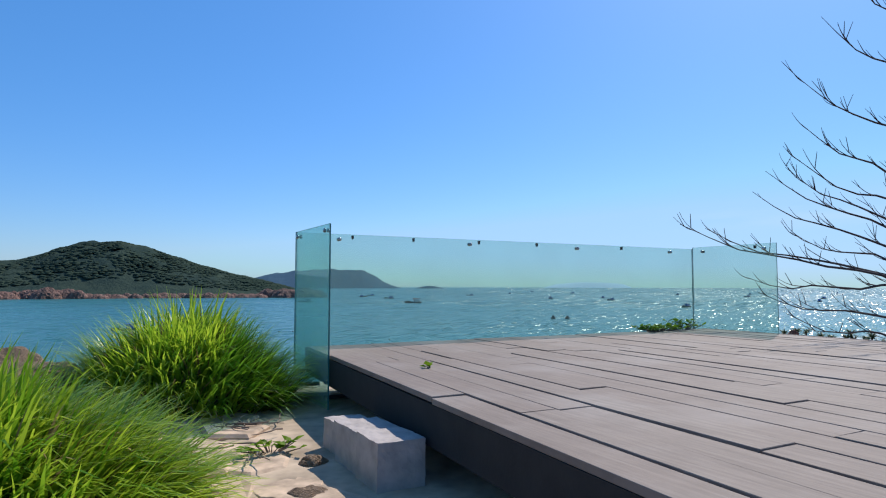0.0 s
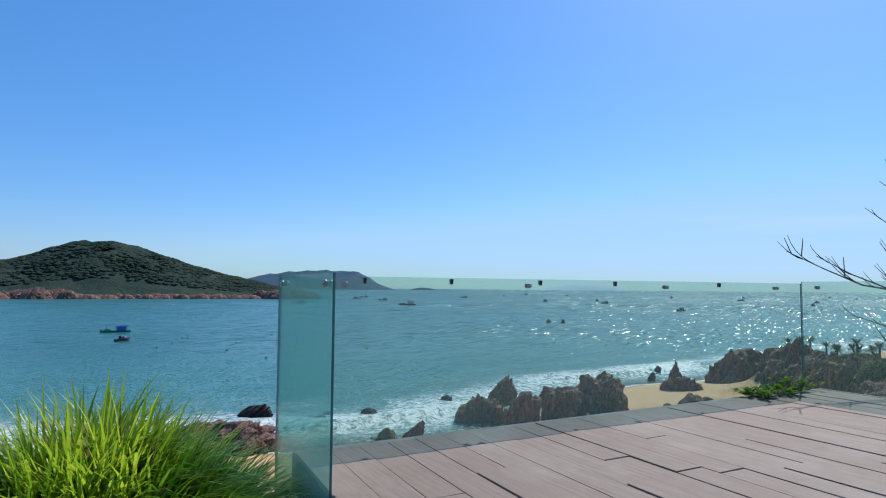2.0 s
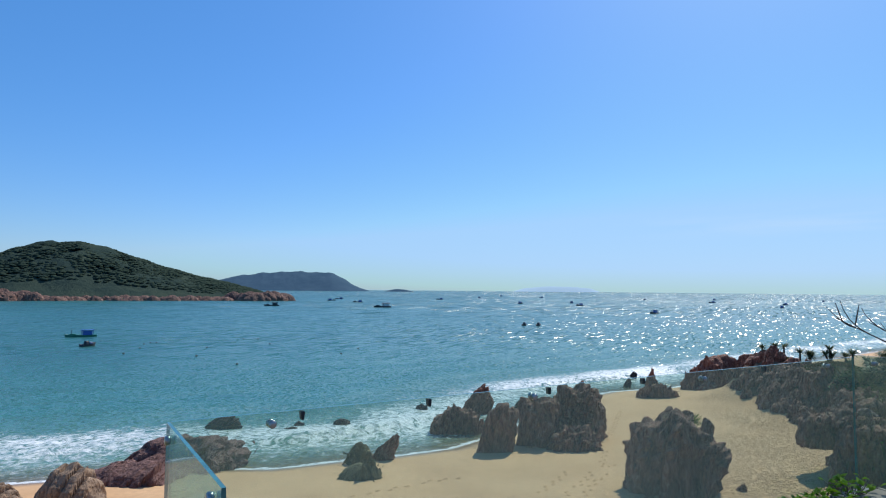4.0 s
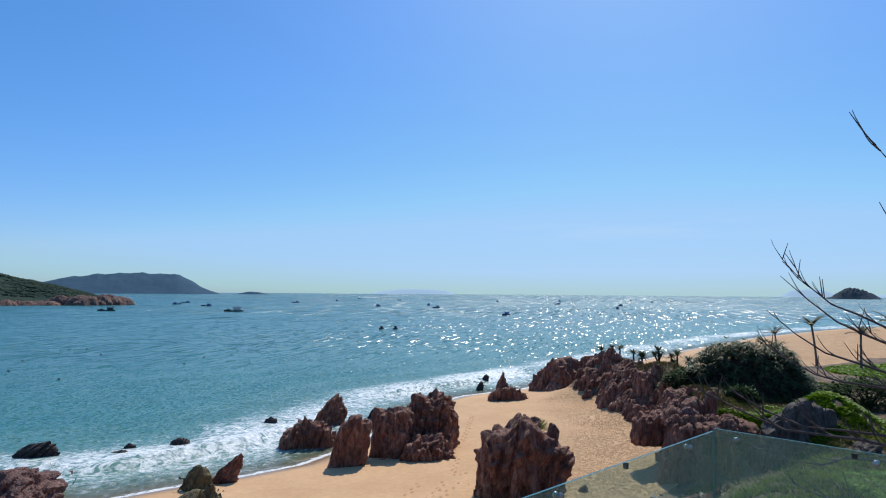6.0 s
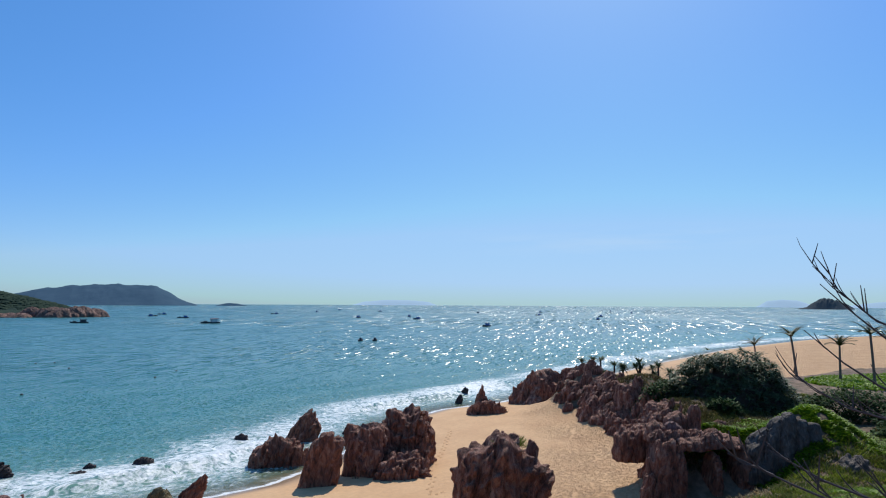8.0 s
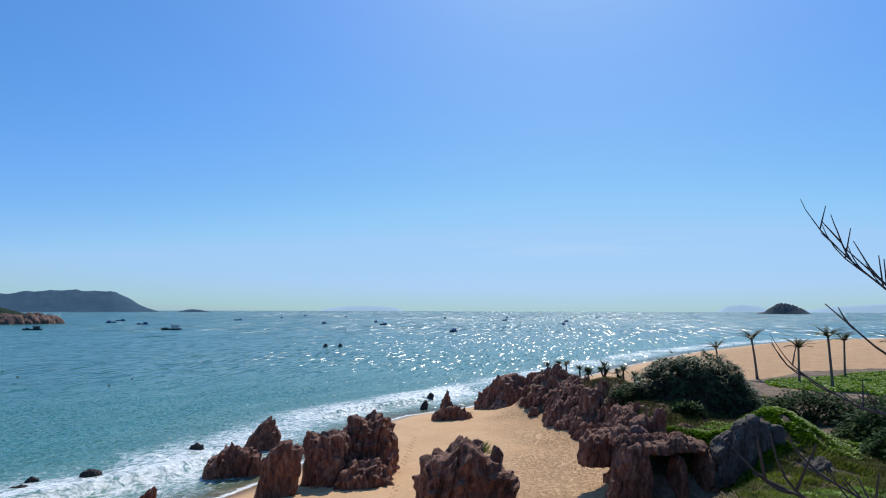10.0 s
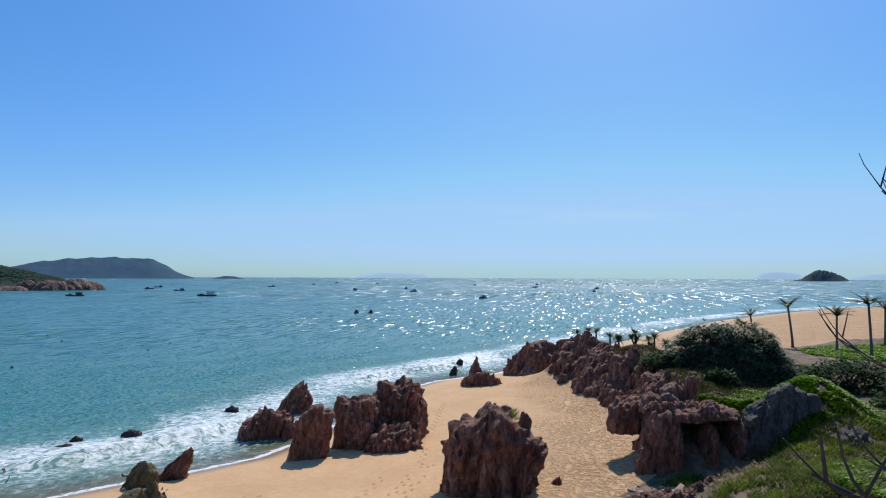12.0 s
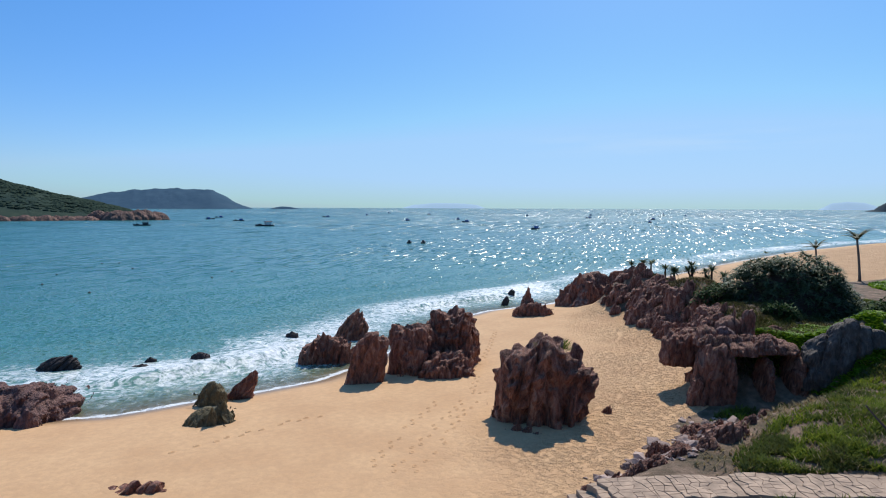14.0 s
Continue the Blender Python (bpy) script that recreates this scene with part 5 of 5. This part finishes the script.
def tuft(x, y, z, rx, ry, mound, count, length, seed, label):
    """A dense clump of long grass that arches outward from a hump."""
    r = random.Random(seed)
    root = new("grass_clump")
    root.matrix_basis = pose(x, y, z)
    for nm, mat, num, k, lab in (("green_blade_mass", GRASS, count, 1.0, ""), ("dry_blade_mass", GRASS_DRY, count // 9, 0.75, "dry straw-coloured blades")):
        v, f = [], []
        for _ in range(num):
            t, q = r.uniform(0, 2 * math.pi), math.sqrt(r.random())
            px, py = rx * q * math.cos(t), ry * q * math.sin(t)
            hz = mound * (1 - q * q) * (1 + 0.3 * noise.noise(Vector((px * 3, py * 3, seed))))
            out = 0.25 + 0.75 * q
            blade(v, f, (px, py, hz), (math.cos(t) * out + r.uniform(-0.45, 0.45), math.sin(t) * out + r.uniform(-0.45, 0.45), r.uniform(0.7, 1.4)), length * k * r.uniform(0.5, 1.25), r.uniform(0.012, 0.034), r.uniform(0.6, 1.7), 4)
        meshob(nm, v, f, mat, root, False, lab)
    # hump coloured dark brown for the shade deep among the blades
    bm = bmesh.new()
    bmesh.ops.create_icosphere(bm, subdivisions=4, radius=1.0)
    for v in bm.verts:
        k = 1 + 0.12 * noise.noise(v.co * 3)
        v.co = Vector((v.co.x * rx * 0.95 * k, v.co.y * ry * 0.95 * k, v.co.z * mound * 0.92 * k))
    part("shade_hump", bm, CLUMP_SHADE, root, "dark brown hump for the shade under the grass", True)
    return tagged(root, label, "grass", "grass clumps")


tuft(-0.98, -0.30, -0.46, 0.80, 0.6, 0.46, 5200, 0.48, 3, "dense clump of long bright green grass beside the glass")
tuft(-2.12, -2.7, -0.46, 0.82, 0.8, 0.34, 7000, 0.42, 5, "dense clump of long bright green grass by the walk")
tuft(-3.1, -0.9, -0.46, 0.8, 0.7, 0.35, 3500, 0.5, 7, "dense clump of long bright green grass on the hilltop")


def weed(x, y, z, n, size, seed, label, stem=0.1):
    r = random.Random(seed)
    root = new("creeping_weed")
    root.matrix_basis = pose(x, y, z)
    v, f = [], []
    s, g = [], []
    for _ in range(n):
        t = r.uniform(0, 2 * math.pi)
        c = Vector((r.uniform(-1, 1) * size, r.uniform(-0.5, 0.5) * size, stem * r.uniform(0.2, 1)))
        tube(s, g, [(c.x * 0.5, c.y * 0.5, 0), c], [0.004, 0.003], 4)
        way = Vector((math.cos(t), math.sin(t), r.uniform(0.1, 0.7))).normalized()
        sd = way.cross(Vector((0, 0, 1))).normalized()
        k = 0.055 * r.uniform(0.7, 1.3)
        b = len(v)
        v += [c, c + way * k * 0.5 + sd * k * 0.5, c + way * k * 1.3, c + way * k * 0.5 - sd * k * 0.5, c + way * k * 0.6 + Vector((0, 0, 0.012))]
        f += [(b, b + 1, b + 4), (b + 1, b + 2, b + 4), (b + 2, b + 3, b + 4), (b + 3, b, b + 4)]
    meshob("leaves", v, f, IVY, root)
    meshob("stems", s, g, TRUNK, root)
    return tagged(root, label, "plant", "creeping weeds")


weed(4.55, -0.16, 0.0, 110, 0.3, 3, "low green creeper grown over the deck's corner", 0.055)
weed(5.05, -0.1, 0.0, 40, 0.24, 4, "small leafy weed at the glass corner", 0.12)
weed(0.36, -1.98, 0.0, 4, 0.02, 5, "tiny weed sprouting between the boards", 0.015)
weed(-0.72, -2.1, -0.4, 22, 0.16, 6, "green creeper on the flagstones", 0.05)


def twigs():
    r = random.Random(17)
    for _ in range(14):
        v, f = [], []
        p, t = Vector((r.uniform(-1.0, -0.5), r.uniform(-2.2, -1.2), -0.375)), r.uniform(0, 2 * math.pi)
        pts = [p]
        for _ in range(5):
            t += r.uniform(-0.5, 0.5)
            pts.append(pts[-1] + Vector((math.cos(t) * 0.06, math.sin(t) * 0.06, r.uniform(-0.004, 0.01))))
        tube(v, f, pts, [0.006, 0.005, 0.005, 0.004, 0.003, 0.002], 5)
        tagged(meshob("twig", v, f, TRUNK), "dry bent twig lying on the flagstones", "twig", "fallen twigs")


twigs()


# ---- bare tree ----
def bare_tree():
    r = random.Random(9)
    root = new("bare_tree")
    tagged(root, "leafless tree with thin dark branches beside the deck", "tree")
    bx, by = 9.4, -2.1
    v, f = [], []
    tube(v, f, [(bx + 0.2, by - 0.1, ground_z(bx, by) - 0.4), (bx + 0.1, by, -0.6), (bx, by, 1.0), (bx + 0.05, by, 2.6), (bx, by + 0.1, 4.2), (bx - 0.2, by + 0.2, 5.6)], [0.2, 0.17, 0.14, 0.11, 0.075, 0.03], 10)
    meshob("trunk", v, f, BARK, root, True)
    limbs = [((5.18, 0.03, 1.4), 0.42), ((5.6, -0.03, 1.36), 0.5), ((6.78, 0.08, 1.96), 0.62), ((7.0, 0.02, 2.28), 0.75), ((7.9, 0.28, 2.46), 0.8), ((6.15, -1.03, 2.66), 1.5), ((5.74, -1.21, 2.14), 1.25),
             ((6.42, -0.87, 3.33), 2.15), ((6.6, -1.1, 4.1), 2.8), ((7.0, -1.2, 4.8), 3.3), ((6.71, 0.14, 0.7), 0.75), ((6.57, -0.1, 0.5), 0.1), ((6.9, -0.3, 0.2), -0.2), ((8.6, 0.7, 1.5), 0.7), ((7.6, -3.9, 3.2), 2.2), ((10.9, -3.0, 4.0), 2.8)]
    for tip, z0 in limbs:
        v, f = [], []
        a, b = Vector((bx, by, z0)), Vector(tip)
        pts = []
        n = 12
        ph = r.uniform(0, 6)
        for i in range(n + 1):
            t = i / n
            p = a.lerp(b, t)
            p.z += -0.16 * math.sin(t * math.pi) - 0.12 * math.exp(-((t - 0.84) / 0.12) ** 2)
            p += Vector((noise.noise(Vector((t * 5 + ph, 0, 0))), noise.noise(Vector((t * 5 + ph, 5, 0))), noise.noise(Vector((t * 6 + ph, 9, 0))))) * 0.09 * math.sin(t * math.pi)
            pts.append(p)
        tube(v, f, pts, [0.026 * (1 - i / n) ** 0.9 + 0.003 for i in range(n + 1)], 6)
        for i in range(3, n):
            for s in range(2):
                if r.random() < 0.3:
                    continue
                p = pts[i].lerp(pts[min(i + 1, n)], r.random())
                d = (pts[min(i + 1, n)] - pts[i - 1]).normalized()
                way = (d * 1.3 + Vector((r.uniform(-0.4, 0.4), r.uniform(-0.4, 0.4), r.uniform(-0.1, 0.5)))).normalized()
                ln = r.uniform(0.15, 0.5)
                q = [p]
                for k in range(5):
                    q.append(q[-1] + way * ln / 5)
                    way = (way + Vector((r.uniform(-0.12, 0.12), r.uniform(-0.12, 0.12), r.uniform(0.08, 0.3)))).normalized()
                tube(v, f, q, [0.008, 0.0065, 0.0055, 0.0045, 0.0035, 0.0025], 4)
                if ln > 0.3:
                    w2 = (way + Vector((r.uniform(-0.8, 0.8), r.uniform(-0.8, 0.8), r.uniform(-0.2, 0.6)))).normalized()
                    tube(v, f, [q[2], q[2] + w2 * 0.1, q[2] + w2 * 0.22], [0.006, 0.005, 0.003], 4)
        meshob("branch", v, f, BARK, root)


bare_tree()


# ---- stone steps on the slope ----
def stone_path():
    r = random.Random(4)
    root = new("stone_path")
    tagged(root, "winding pinkish flagstone path with steps down to the beach", "path", "", "structure")
    seg = []
    for (ax, ay), (bx, by) in zip(PATH_LINE[:-1], PATH_LINE[1:]):
        m = max(2, int(math.hypot(bx - ax, by - ay) / 0.33))
        seg += [(ax + (bx - ax) * i / m, ay + (by - ay) * i / m, (bx - ax), (by - ay)) for i in range(m)]
    rows = []
    for i, (px, py, dx, dy) in enumerate(seg):
        ln = math.hypot(dx, dy)
        ux, uy = dx / ln, dy / ln
        z = max(ground_z(px, py), -8.6) + 0.1
        if px < 22:
            z = -8.3 - 0.17 * int((22 - px) / 0.4)
        row = []
        for j in range(7):
            o = (j - 3) * 0.3 + r.uniform(-0.1, 0.1)
            a = r.uniform(-0.12, 0.12)
            row.append((px - uy * o + ux * a, py + ux * o + uy * a, z))
        rows.append(row)
    for a, b in zip(rows[:-1], rows[1:]):
        for j in range(6):
            q = [Vector(p) for p in (a[j], a[j + 1], b[j + 1], b[j])]
            h = max(p.z for p in q) if abs(a[0][2] - b[0][2]) > 0.1 else sum(p.z for p in q) / 4
            c = sum(q, Vector()) / 4
            top, mid = [], []
            for p in q:
                e = c + (p - c) * r.uniform(0.9, 0.95)
                top.append((e.x, e.y, h + r.uniform(-0.012, 0.012)))
                e = c + (p - c) * 0.975
                mid.append((e.x, e.y, h - 0.025))
            v = [(x0, y0, h - 0.45) for x0, y0, _ in mid] + mid + top
            f = [(s * 4 + k, s * 4 + (k + 1) % 4, (s + 1) * 4 + (k + 1) % 4, (s + 1) * 4 + k) for s in (0, 1) for k in range(4)] + [(8, 9, 10, 11)]
            meshob("flagstone", v, f, PINK_PAVE, root)


stone_path()


# ---- footprints ----
def footprints():
    """Trails of prints: small rims of pushed-up sand."""
    r = random.Random(3)
    v, f = [], []
    for (ax, ay), (bx, by) in (((21.0, 23.2), (33.4, 30.4)), ((21.8, 22.4), (34.4, 30.2)), ((33.4, 30.4), (51.0, 45.0)), ((20.6, 24.4), (31.0, 30.8)), ((14.0, 33.0), (24.0, 33.0))):
        n = int(math.hypot(bx - ax, by - ay) / 0.62)
        d = Vector((bx - ax, by - ay, 0)).normalized()
        s = Vector((-d.y, d.x, 0))
        for i in range(n):
            if r.random() < 0.15:
                continue
            c = Vector((ax, ay, 0)).lerp(Vector((bx, by, 0)), i / n) + s * (0.14 if i % 2 else -0.14) + s * 0.4 * noise.noise(Vector((i * 0.15, ax, 0))) + d * r.uniform(-0.1, 0.1)
            z = ground_z(c.x, c.y)
            b = len(v)
            m = 9
            for q in range(m):
                t = 2 * math.pi * q / m
                for rad, h in ((1.5, -0.03), (1.0, 0.05), (0.6, 0.004)):
                    p = c + d * 0.17 * rad * math.cos(t) + s * 0.1 * rad * math.sin(t)
                    v.append((p.x, p.y, z + h * r.uniform(0.7, 1.2)))
            for q in range(m):
                for k in (0, 1):
                    a0, a1 = b + q * 3 + k, b + (q + 1) % m * 3 + k
                    f.append((a0, a1, a1 + 1, a0 + 1))
    tagged(meshob("footprints", v, f, SAND, None, True), "trails of footprints in the sand", "footprints", "", "stuff")


footprints()
